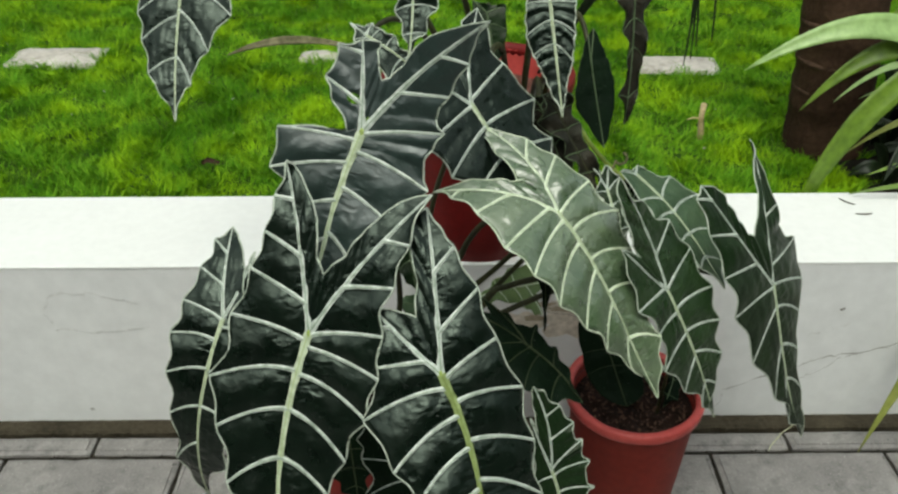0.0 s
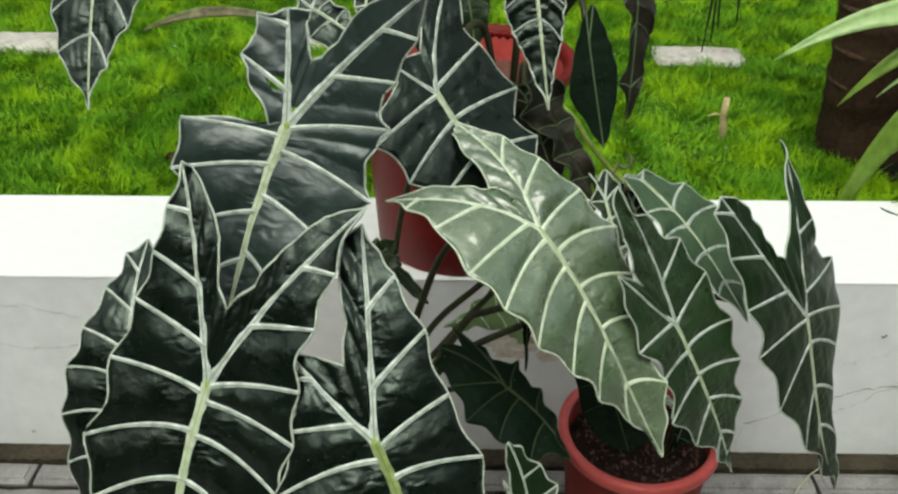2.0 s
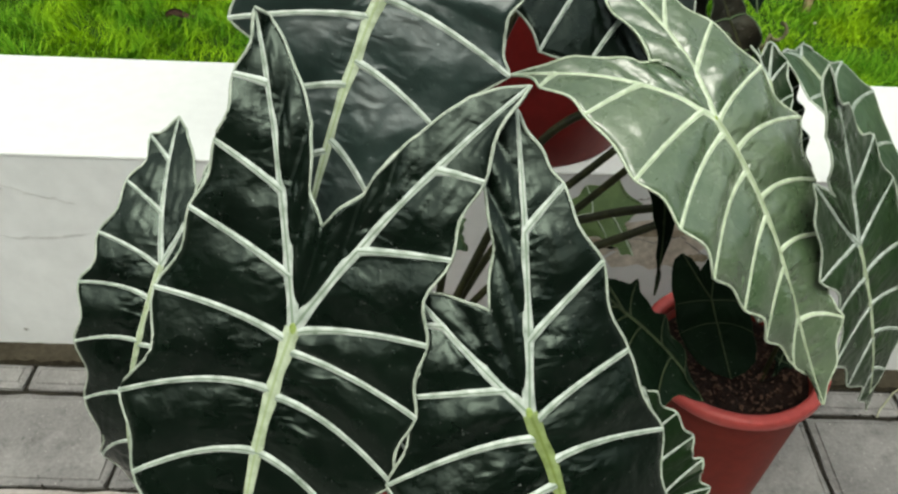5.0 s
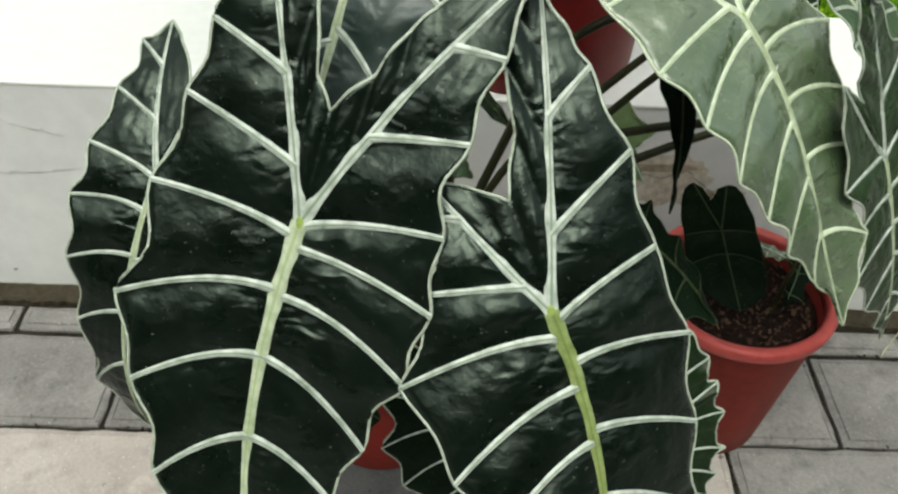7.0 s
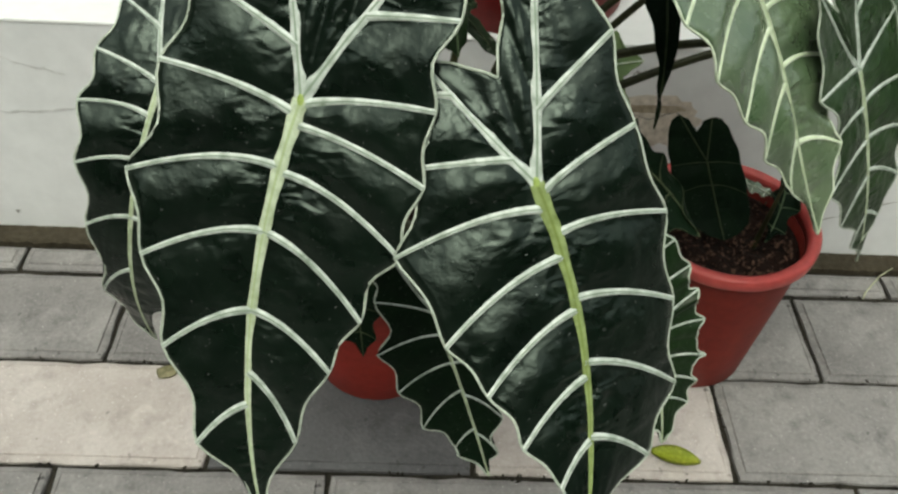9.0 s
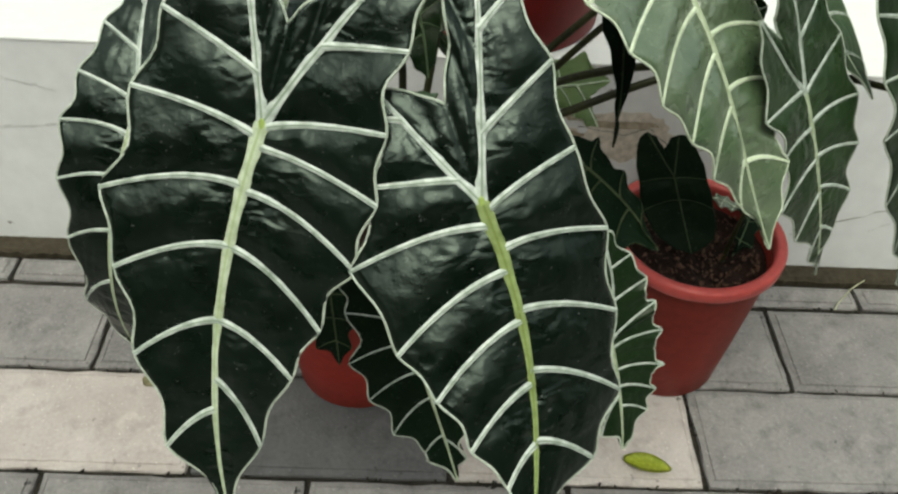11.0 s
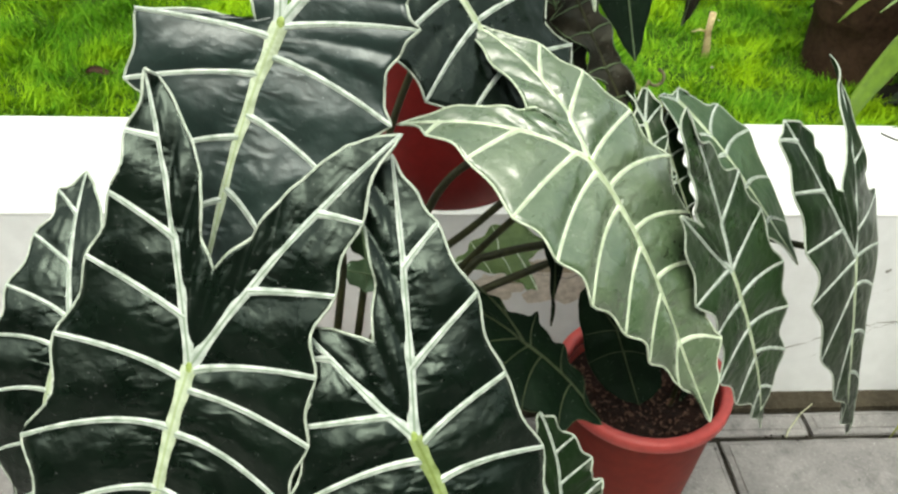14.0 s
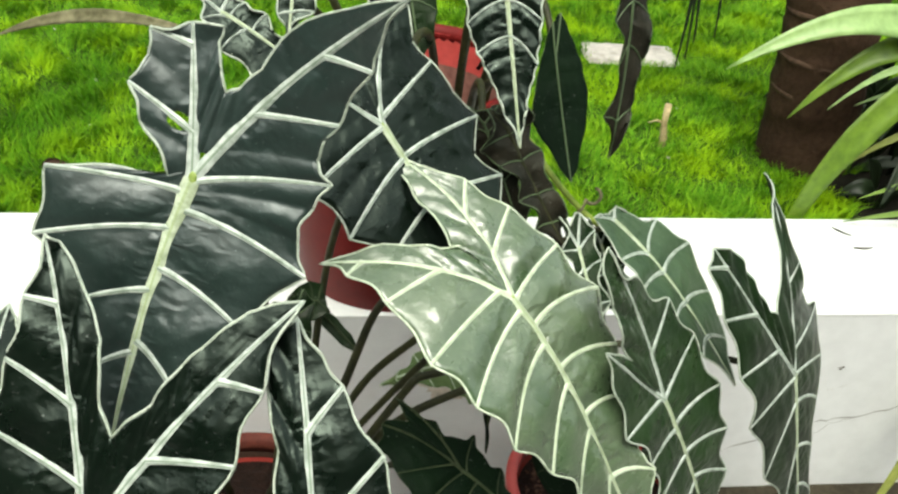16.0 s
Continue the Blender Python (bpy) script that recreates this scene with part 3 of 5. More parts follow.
# lawn, pavement bed and the land around
bm = bmesh.new()
bmesh.ops.create_grid(bm, x_segments=2, y_segments=2, size=1)
for v in bm.verts:
    v.co = (v.co.x * 60, WALL_Y + WALL_DEEP - 0.02 + (v.co.y + 1) * 30, LAWN)
ground = part("ground", bm, EARTH, smooth=False)
tagged(ground, "green lawn earth behind the planter wall", "lawn", kind="structure")
bm = box((-8, -3.5, -0.2), (8, WALL_Y - 0.002, -0.009))
bed = part("pavement", bm, JOINT, smooth=False)
tagged(bed, "grey concrete paving with dark dirty joints", "pavement", kind="structure")
bm = bmesh.new()
rows = []
for i in range(341):
    x = -4.0 + i * 0.025
    if -0.9 < x < 1.1:
        steps = [x + k * 0.0050 for k in range(5)]
    else:
        steps = [x]
    for x in steps:
        ragged = 0.0045 * noise.noise(Vector((x * 26, 3.0, 0))) + 0.003 * noise.noise(Vector((x * 90, 1.0, 0)))
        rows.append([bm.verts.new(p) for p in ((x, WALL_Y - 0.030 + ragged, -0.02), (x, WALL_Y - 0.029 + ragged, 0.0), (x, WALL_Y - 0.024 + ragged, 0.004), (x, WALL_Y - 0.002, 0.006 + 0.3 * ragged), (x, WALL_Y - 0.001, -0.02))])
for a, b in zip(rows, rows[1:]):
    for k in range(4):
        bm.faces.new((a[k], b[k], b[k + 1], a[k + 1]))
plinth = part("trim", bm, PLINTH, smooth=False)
tagged(plinth, "dark mossy cement strip along the wall's foot", "trim", kind="structure")
# added out of view: a dark wall for the leaves to reflect
back = part("wall_back_unseen", box((-8, -3.8, -0.2), (8, -3.5, 3.6)), UNSEEN_WALL, smooth=False)
tagged(back, "unseen dark wall added behind the viewer to darken leaf reflections", "wall", kind="structure")
# more added unseen walls; the right one is low to let sky reflect
for name, lo, hi in (("wall_left_unseen", (-5.0, -3.5, -0.2), (-4.7, 9.0, 3.4)), ("wall_right_unseen", (4.7, -0.9, -0.2), (5.0, 9.0, 1.1)), ("wall_right_high_unseen", (4.7, -3.5, -0.2), (5.0, -0.9, 3.4)), ("wall_far_unseen", (-5.0, 9.0, -0.2), (5.0, 9.3, 5.0))):
    tagged(part(name, box(lo, hi), UNSEEN_WALL, smooth=False), "unseen dark wall added around the yard to limit the skylight", "wall", kind="structure")


# ---- lawn ----
def lawn(count, seed):
    rng = np.random.default_rng(seed)
    x = rng.uniform(-1.75, 1.9, count)
    y = WALL_Y + WALL_DEEP + 0.004 + rng.random(count) ** 1.15 * 1.9
    clump = 0.5 + 0.25 * np.sin(x * 31 + 3 * np.sin(y * 17)) + 0.25 * np.sin(y * 37 + 2 * np.sin(x * 23 + 1))
    broad = 0.5 + 0.5 * np.sin(x * 7 + 2 * np.sin(y * 5)) * np.sin(y * 8 + 2 * np.sin(x * 4))
    keep = rng.random(count) < 0.45 + 0.75 * clump
    for sx, sy, rx, ry in SLABS:
        keep &= ~((np.abs(x - sx) < rx - 0.010 + 0.008 * np.sin(y * 300)) & (np.abs(y - sy) < ry - 0.010 + 0.008 * np.sin(x * 260)))
    keep &= ~((x - TRUNK[0]) ** 2 + (y - TRUNK[1]) ** 2 < 0.078 ** 2)
    # no grass where the clump's shade is given by the near-black ground
    keep &= ~((x > 0.785 + 0.02 * np.sin(y * 60)) & (y < 1.49) | (x > 0.86) & (y < 1.75))
    x, y, clump, broad = x[keep], y[keep], clump[keep], broad[keep]
    n = len(x)
    h = (0.007 + 0.019 * rng.random(n) ** 1.7) * (0.55 + 0.75 * clump + 0.35 * broad)
    swirl = 5 * np.sin(x * 13 + 2 * np.sin(y * 9)) + 4 * np.sin(y * 15)
    a = swirl + rng.normal(0, 1.1, n)
    lean = h * rng.uniform(0.2, 1.6, n)
    w = rng.uniform(0.0006, 0.0013, n)
    face = rng.uniform(0, np.pi, n)
    dx, dy = np.cos(face) * w, np.sin(face) * w
    lx, ly = np.cos(a) * lean, np.sin(a) * lean
    mound = np.sin(x * 41 + 2.5 * np.sin(y * 29)) * np.sin(y * 47 + 2 * np.sin(x * 33)) + 0.7 * np.sin(x * 83 + 3 * np.sin(y * 61)) * np.sin(y * 91 + x * 20)
    z0 = LAWN - 0.002 + 0.006 * np.clip(mound, 0, 2)
    v = np.empty((n, 5, 3))
    v[:, 0] = np.stack([x - dx, y - dy, z0], 1)
    v[:, 1] = np.stack([x + dx, y + dy, z0], 1)
    v[:, 2] = np.stack([x + dx * 0.8 + lx * 0.35, y + dy * 0.8 + ly * 0.35, z0 + h * 0.62], 1)
    v[:, 3] = np.stack([x - dx * 0.8 + lx * 0.35, y - dy * 0.8 + ly * 0.35, z0 + h * 0.62], 1)
    v[:, 4] = np.stack([x + lx, y + ly, z0 + h], 1)
    base = np.arange(n) * 5
    tris = np.stack([np.stack([base, base + 1, base + 2], 1), np.stack([base, base + 2, base + 3], 1), np.stack([base + 3, base + 2, base + 4], 1)], 1).reshape(-1)
    me = bpy.data.meshes.new("grass")
    me.vertices.add(n * 5)
    me.vertices.foreach_set("co", v.reshape(-1))
    me.loops.add(len(tris))
    me.loops.foreach_set("vertex_index", tris.astype(np.int32))
    me.polygons.add(len(tris) // 3)
    me.polygons.foreach_set("loop_start", np.arange(0, len(tris), 3, dtype=np.int32))
    me.update(calc_edges=True)
    ob = finish("grass", me, GRASS, smooth=False)
    return tagged(ob, "short bright green lawn grass", "grass", kind="stuff")


SLABS = [(0.602, 2.035, 0.103, 0.055), (-1.005, 2.11, 0.118, 0.068), (-0.32, 2.11, 0.05, 0.034)]
TRUNK = (0.792, 1.565)
lawn(430000, 5)

for sx, sy, rx, ry in SLABS:
    bm = bmesh.new()
    bmesh.ops.create_grid(bm, x_segments=14, y_segments=8, size=1)
    r = bmesh.ops.extrude_face_region(bm, geom=bm.faces[:])
    for g in r["geom"]:
        if isinstance(g, bmesh.types.BMVert):
            g.co.z = 1.0
    for v in bm.verts:
        x, y, top = v.co.x, v.co.y, v.co.z > 0.5
        x, y = x * (1 - 0.04 * y * y), y * (1 - 0.08 * x * x)
        q = Vector((x * rx, y * ry, 0))
        q += Vector((noise.noise(q * 30 + Vector((sx, sy, 0))), noise.noise(q * 30 + Vector((sy, sx, 3))), 0)) * 0.005
        q.z = (0.006 + 0.004 * noise.noise(q * 40) - 0.005 * max(abs(x), abs(y)) ** 6) if top else -0.03
        v.co = q
    slab = part("stepping_stone", bm, SLAB, at=(sx, sy, LAWN + 0.008), turn=(0, 0, random.Random(int(sx * 99)).uniform(-6, 6)))
    tagged(slab, "pale stone slab half sunk in the grass", "stepping stone", "stones in the lawn")

# the peg in the grass
bm = tube([(0, 0, -0.02), (0.001, 0, 0.02), (-0.001, 0.001, 0.05), (0.002, 0, 0.085)], [0.0062, 0.0068, 0.0055, 0.0060], 8)
stake = part("stake", bm, WOOD, at=(0.543, 1.592, LAWN), turn=(3, -5, 0))
part("twig", tube([(0, 0, 0.050), (-0.016, 0.0, 0.056), (-0.030, 0.001, 0.052)], [0.0022, 0.0018, 0.0010], 6), WOOD, stake)
tagged(stake, "short weathered wooden stake standing in the lawn", "stake")

# palm trunk
palm = new("palm_tree")
palm.location = (TRUNK[0], TRUNK[1], LAWN)
tagged(palm, "brown ringed palm trunk rising from the lawn", "palm tree")
prof = []
for i in range(46):
    z = -0.04 + i * 0.045
    r = 0.0765 + 0.004 * math.exp(-max(z, 0) * 20)
    prof += [(r + 0.001, z), (r + 0.0013, z + 0.006), (r, z + 0.014), (r - 0.0005, z + 0.036)]
bm = lathe(prof, 40, 0.02)
for v in bm.verts:
    d = noise.noise(v.co * 22) * 0.006 + noise.noise(v.co * 60) * 0.003
    v.co.x *= 1 + d / 0.09
    v.co.y *= 1 + d / 0.09
    v.co.x -= 0.085 * v.co.z
part("trunk", bm, BARK, palm)
for i in range(1, 9):
    z = i * 0.075 - 0.03 + random.Random(i).uniform(-0.012, 0.012)
    r = 0.0758 + 0.004 * math.exp(-z * 20)
    bm = lathe([(r - 0.004, z - 0.006), (r + 0.0012, z - 0.003), (r + 0.0018, z), (r + 0.001, z + 0.004), (r - 0.004, z + 0.006)], 40, 0.02)
    for v in bm.verts:
        v.co.z += 0.006 * noise.noise(v.co * 9 + Vector((0, 0, i)))
        v.co.x -= 0.085 * v.co.z
    part("leaf_scar", bm, BARK_PALE, palm)


def strap(clump, base, mid, end, width, mat, fold=0.25):
    """One long arching strap leaf with a shallow keel."""
    pts = bezier3(base, Vector(base) + (Vector(mid) - Vector(base)) * 0.8, Vector(mid) + (Vector(end) - Vector(mid)) * 0.4, end, 26)
    bm = bmesh.new()
    rows = []
    o = clump.location
    for i, p in enumerate(pts):
        t = i / 26
        along = (pts[min(i + 1, 26)] - pts[max(i - 1, 0)]).normalized()
        side = along.cross(Vector((0.1, -0.8, 0.6))).normalized()
        up = side.cross(along).normalized()
        w = width * (min(1, 0.45 + 1.6 * t) if t < 0.4 else 1) * (1 - max(0, (t - 0.45) / 0.55) ** 1.6) + 0.0006
        rows.append([bm.verts.new(p - o + side * w * a + up * w * fold * abs(a)) for a in (-1, -0.5, 0, 0.5, 1)])
    for a, b in zip(rows, rows[1:]):
        for k in range(4):
            bm.faces.new((a[k], b[k], b[k + 1], a[k + 1]))
    ob = part("strap_leaf", bm, mat, clump)
    m = ob.modifiers.new("thickness", "SOLIDIFY")
    m.thickness = 0.0012
    return ob


clump = new("strap_leaved_plant")
clump.location = (1.12, 1.50, LAWN)
tagged(clump, "clump of long arching green strap leaves beside the trunk", "plant")

for base, mid, end, w, mat in (
    ((1.10, 1.44, LAWN), (0.84, 1.40, 0.74), (0.535, 1.40, 0.530), 0.026, STRAP_PALE),
    ((1.08, 1.44, LAWN), (0.85, 1.41, 0.72), (0.655, 1.41, 0.450), 0.022, STRAP),
    ((0.668, 1.335, LAWN), (0.715, 1.35, 0.50), (1.00, 1.38, 0.68), 0.021, STRAP),
    ((1.10, 1.40, LAWN), (0.87, 1.40, 0.66), (0.708, 1.40, 0.470), 0.008, STRAP_PALE),
    ((1.14, 1.40, LAWN), (0.93, 1.39, 0.55), (0.750, 1.39, 0.372), 0.009, STRAP_OLIVE),
    ((1.16, 1.38, LAWN), (0.95, 1.36, 0.42), (0.775, 1.35, 0.345), 0.008, STRAP),
    ((1.10, 1.37, LAWN), (0.90, 1.26, 0.40), (0.725, 1.295, 0.338), 0.007, STRAP),
    ((1.12, 1.36, LAWN), (0.84, 1.06, 0.46), (0.700, 0.995, 0.004), 0.019, STRAP_OLIVE),
    ((1.06, 1.42, LAWN), (0.90, 1.42, 0.55), (0.775, 1.44, 0.46), 0.007, STRAP_PALE),
    ((1.06, 1.45, LAWN), (0.93, 1.44, 0.78), (0.78, 1.44, 0.60), 0.020, STRAP),
    ((1.10, 1.46, LAWN), (1.00, 1.43, 0.82), (0.86, 1.43, 0.52), 0.016, STRAP),
):
    strap(clump, base, mid, end, w, mat)
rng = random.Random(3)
# near-black straps: the shade inside the clump given as leaf colour
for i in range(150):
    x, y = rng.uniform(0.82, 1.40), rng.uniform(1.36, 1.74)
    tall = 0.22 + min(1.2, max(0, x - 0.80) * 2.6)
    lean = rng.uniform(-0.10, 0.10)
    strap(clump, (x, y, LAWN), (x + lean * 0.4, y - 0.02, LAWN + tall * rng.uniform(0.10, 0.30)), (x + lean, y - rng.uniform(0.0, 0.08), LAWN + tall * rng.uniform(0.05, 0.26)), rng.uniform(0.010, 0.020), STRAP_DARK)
# taller near-black straps stand for the shadow behind the clump
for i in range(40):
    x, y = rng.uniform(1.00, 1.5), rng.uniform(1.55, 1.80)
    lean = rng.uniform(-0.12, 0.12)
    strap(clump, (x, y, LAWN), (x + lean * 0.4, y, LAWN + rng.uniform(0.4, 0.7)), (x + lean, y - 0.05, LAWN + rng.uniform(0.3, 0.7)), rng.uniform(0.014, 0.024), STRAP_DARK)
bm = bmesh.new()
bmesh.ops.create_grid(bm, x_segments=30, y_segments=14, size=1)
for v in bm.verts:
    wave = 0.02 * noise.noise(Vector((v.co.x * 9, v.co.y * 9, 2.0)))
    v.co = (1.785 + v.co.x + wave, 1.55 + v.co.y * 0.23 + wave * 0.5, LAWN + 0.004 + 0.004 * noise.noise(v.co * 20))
shade = part("ground_shaded", bm, SHADE, smooth=False)
tagged(shade, "near-black ground sheet, the strap clump's shade put into its colour", "earth", kind="structure")


# ---- plants ----
front = plant_base(-0.108, 0.888, 0.0, "large potted plant with dark arrow-shaped leaves and white veins")
FRONT_SOIL = pot(front, 0.110, 0.076, 0.230, 0.030, POT_ORANGE, POT_EARTHY)
part("lining", lathe([(0.0975, 0.2245), (0.0965, 0.216), (0.0950, 0.204)], 64, 0.004), DIRTY, front, "inner wall caked with brown soil")
small = plant_base(0.282, 0.922, 0.0, "red pot of brown soil with one dark upright leaf")
SMALL_SOIL = pot(small, 0.102, 0.078, 0.22, 0.030, POT_BRICK_SHADED)
soil_bits(small, 0.080, SMALL_SOIL, 440, 4)
raised = plant_base(0.056, 1.215, WALL_TOP, "potted plant with hanging white-veined leaves on the planter wall")
RAISED_SOIL = pot(raised, 0.148, 0.125, 0.270, 0.150, POT_RED_SHADED, POT_RED_SHADED)
# the inner wall's light is given by the brighter rim red
part("lining", lathe([(0.1330, 0.262), (0.1318, 0.240), (0.1308, 0.222)], 64, 0.004), POT_RIM, raised, "bare red inner wall above the sunken soil")
part("faded_lining", lathe([(0.1306, 0.222), (0.1283, 0.170), (0.1257, 0.112)], 64, 0.004), FADED, raised, "bleached pink lower inner wall")

# the front plant
BIG = "large dark green arrow-shaped leaf with bold white veins"
leaf(front, at=(-0.120, 0.585, 0.590), turn=(60.9, 0.6, -10.2), bend=(0.033, 0.025, -0.28, -0.58, 0.96, 0.97, -0.09, -2.6, -4.9),
    tip=(-8, -256), bow=(-35, -127), lobes=((-35, 151), (-12, 77), (98, 132), (42, 71)), sinus=(9, 53),
    left=[(0.69, -46, -205), (0.46, -66, -145), (0.28, -79, -93), (0.14, -88, -48), (0.03, -73, 10), (-0.17, -58, 53), (-0.44, -48, 87), (-0.77, -42, 119)],
    right=[(0.61, 9, -199), (0.46, 26, -148), (0.28, 41, -113), (0.15, 59, -72), (0.05, 67, -33), (0.01, 68, 5), (-0.32, 74, 48), (-0.65, 84, 86)],
    inner_left=[(-28, 148), (-15, 129), (-2, 101), (1, 68)], inner_right=[(71, 123), (51, 104), (41, 93), (28, 72)],
    rib_width=4.4, vein_width=2.5, dip=0.13, label=BIG, seed=11)
leaf(front, at=(-0.003, 0.554, 0.568), turn=(58.4, -5.1, 14.0), bend=(0.016, -0.043, 0.12, -0.83, -3.55, -2.24, 2.19, -0.5, -0.5),
    tip=(-3, -196), bow=(26, -98), lobes=((-44, 67), (-24, 32), (21, 145), (12, 73)), sinus=(-10, 53),
    left=[(0.72, -12, -160), (0.54, -29, -133), (0.35, -42, -102), (0.20, -58, -74), (0.07, -74, -27), (-0.21, -55, 16), (-0.73, -43, 50)],
    right=[(0.71, 46, -168), (0.50, 72, -135), (0.32, 74, -83), (0.14, 72, -31), (0.03, 56, 19), (-0.24, 49, 66), (-0.60, 36, 106), (-0.80, 29, 124, 0)],
    inner_left=[(-36, 65), (-21, 59)], inner_right=[(7, 137), (-1, 113), (-2, 82)],
    rib=RIB_LIME, rib_width=4.2, vein_width=2.4, dip=0.12, label="large dark green leaf with a lime midrib and white veins", seed=12)
leaf(front, at=(-0.077, 0.725, 0.720), turn=(72.2, 15.0, -16.7), bend=(-0.116, -0.171, 0.27, 0.92, 1.33, 0.80, 1.21, 8.3, 21.8),
    tip=(12, -168), bow=(-6, -85), lobes=((-27, 81), (-12, 41), (89, 138), (30, 79)), sinus=(2, 52),
    left=[(0.62, -21, -125), (0.40, -35, -85), (0.18, -70, -57), (0.05, -74, -18), (-0.07, -11, -5, 0), (-0.19, -36, 20, 0), (-0.30, -49, 39), (-0.58, -44, 56, 0), (-0.86, -48, 70)],
    right=[(0.58, 31, -116), (0.32, 54, -72), (0.11, 78, -31), (0.085, 67, -13, 0), (0.045, 69, 8, 0), (0.01, 75, 26), (-0.15, 63, 36, 0), (-0.31, 69, 60), (-0.64, 79, 96), (-0.82, 79, 109, 0)],
    inner_left=[(-10, 85), (-10, 76), (-4, 62)], inner_right=[(54, 119), (35, 106), (24, 91), (18, 72), (9, 57)],
    blade=BLADE_TEAL, rib_width=5.0, vein_width=2.3, holes=((-17, 28, 6.5, 5.0), (1.5, 12, 3.6, 4.0)), label="large dark glossy leaf with torn lobes and a thick pale midrib", arch=0.08, dip=0.10, seed=13)
leaf(front, at=(-0.236, 0.714, 0.510), turn=(68.8, 1.0, -19.2), bend=(-0.105, -0.282, -1.96, -3.91, 0.54, -0.09, 0.88, -2.1, 9.3),
    tip=(-34, -247), bow=(-17, -123), lobes=((-29, 87), (-13, 44), (10, 69), (13, 33)), sinus=(6, 34),
    left=[(0.80, -45, -222, 0), (0.61, -55, -186), (0.41, -50, -117), (0.23, -54, -68), (0.10, -55, -24), (0.01, -49, 11), (-0.36, -43, 45), (-0.71, -42, 73)],
    right=[(0.70, 10, -181, 0), (0.41, 36, -126), (0.24, 47, -69), (0.04, 42, -13), (-0.48, 31, 38, 0)],
    inner_left=[(-19, 81), (7, 51), (15, 27)], inner_right=[(9, 57)],
    rib_width=2.8, vein_width=1.9, label="dark green leaf seen nearly edge on, white veins", seed=14)
leaf(front, at=(0.119, 0.742, 0.621), turn=(47.0, -1.1, 40.6), bend=(0.030, -0.085, -2.08, -2.79, 0.41, -0.67, 2.42, -12.3, 20.2),
    tip=(53, -233), bow=(22, -117), lobes=((-86, 79), (-34, 49), (4, 127), (14, 63)), sinus=(-9, 46),
    left=[(0.65, 30, -187), (0.47, 2, -153), (0.30, -22, -119), (0.16, -53, -83), (0.04, -70, -44), (-0.09, -83, -7), (-0.44, -78, 38), (-0.82, -82, 64)],
    right=[(0.83, 62, -203, 0), (0.66, 70, -171), (0.54, 61, -149, 0), (0.42, 68, -107), (0.25, 74, -70), (0.10, 80, -27), (0.01, 60, 16), (-0.25, 40, 56), (-0.51, 26, 87), (-0.76, 9, 112, 0)],
    inner_left=[(-66, 75), (-49, 72), (-37, 63), (-23, 52)], inner_right=[(-3, 111), (-8, 94), (-9, 79), (-16, 50)],
    blade=BLADE_PALE, vein=VEIN_CREAM, rib=RIB_GREEN, rib_width=3.2, vein_width=2.3, pillow=6.0, label="pale sage green arrow-shaped leaf with cream veins", arch=0.18, dip=0.09, seed=15)
leaf(front, at=(0.247, 0.748, 0.519), turn=(76.5, -20.5, 45.9), bend=(-0.076, -0.141, -0.76, 0.37, 0.00, -0.58, -1.16, -7.9, 3.4),
    tip=(7, -244), bow=(-3, -122), lobes=((-34, 92), (-18, 46), (7, 152), (18, 75)), sinus=(-13, 60),
    left=[(0.67, -7, -205), (0.45, -30, -145), (0.28, -51, -81), (0.14, -39, -31), (-0.04, -51, 16), (-0.52, -42, 63, 0)],
    right=[(0.65, 17, -179), (0.42, 37, -142), (0.27, 52, -98), (0.12, 64, -55), (0.00, 64, 4), (-0.29, 55, 52), (-0.64, 28, 102, 0)],
    inner_left=[(-28, 83)], inner_right=[(-7, 142), (-11, 111), (-17, 80)],
    blade=BLADE_GLOSS, rib_width=2.9, vein_width=2.3, label="deep green drooping leaf with white veins", arch=0.12, dip=0.15, seed=16)
leaf(front, at=(0.404, 0.830, 0.467), turn=(71.3, -6.0, 53.9), bend=(0.114, 0.032, -0.43, -1.30, -0.88, -1.41, -0.84, -0.1, -0.0),
    tip=(72, -315), bow=(-5, -167), lobes=((-60, 170), (-48, 78), (104, 148), (6, 95)), sinus=(-14, 75),
    left=[(0.48, 30, -253), (0.29, -10, -175), (0.10, -57, -79), (0.01, -84, 8), (-0.29, -88, 65), (-0.59, -86, 120), (-0.89, -78, 163)],
    right=[(0.74, 72, -274, 0), (0.49, 56, -208), (0.29, 46, -131), (0.10, 60, -79), (0.00, 90, -48), (-0.14, 94, 13), (-0.31, 53, 54, 0), (-0.48, 73, 73), (-0.74, 85, 112, 0)],
    inner_left=[(-40, 156), (-36, 135), (-32, 112), (-28, 90)], inner_right=[(72, 134), (38, 110), (10, 90)],
    blade=BLADE_DEEP, rib_width=3.0, vein_width=2.3, label="narrow two-lobed green leaf hanging before the wall", arch=0.12, dip=0.10, seed=17)
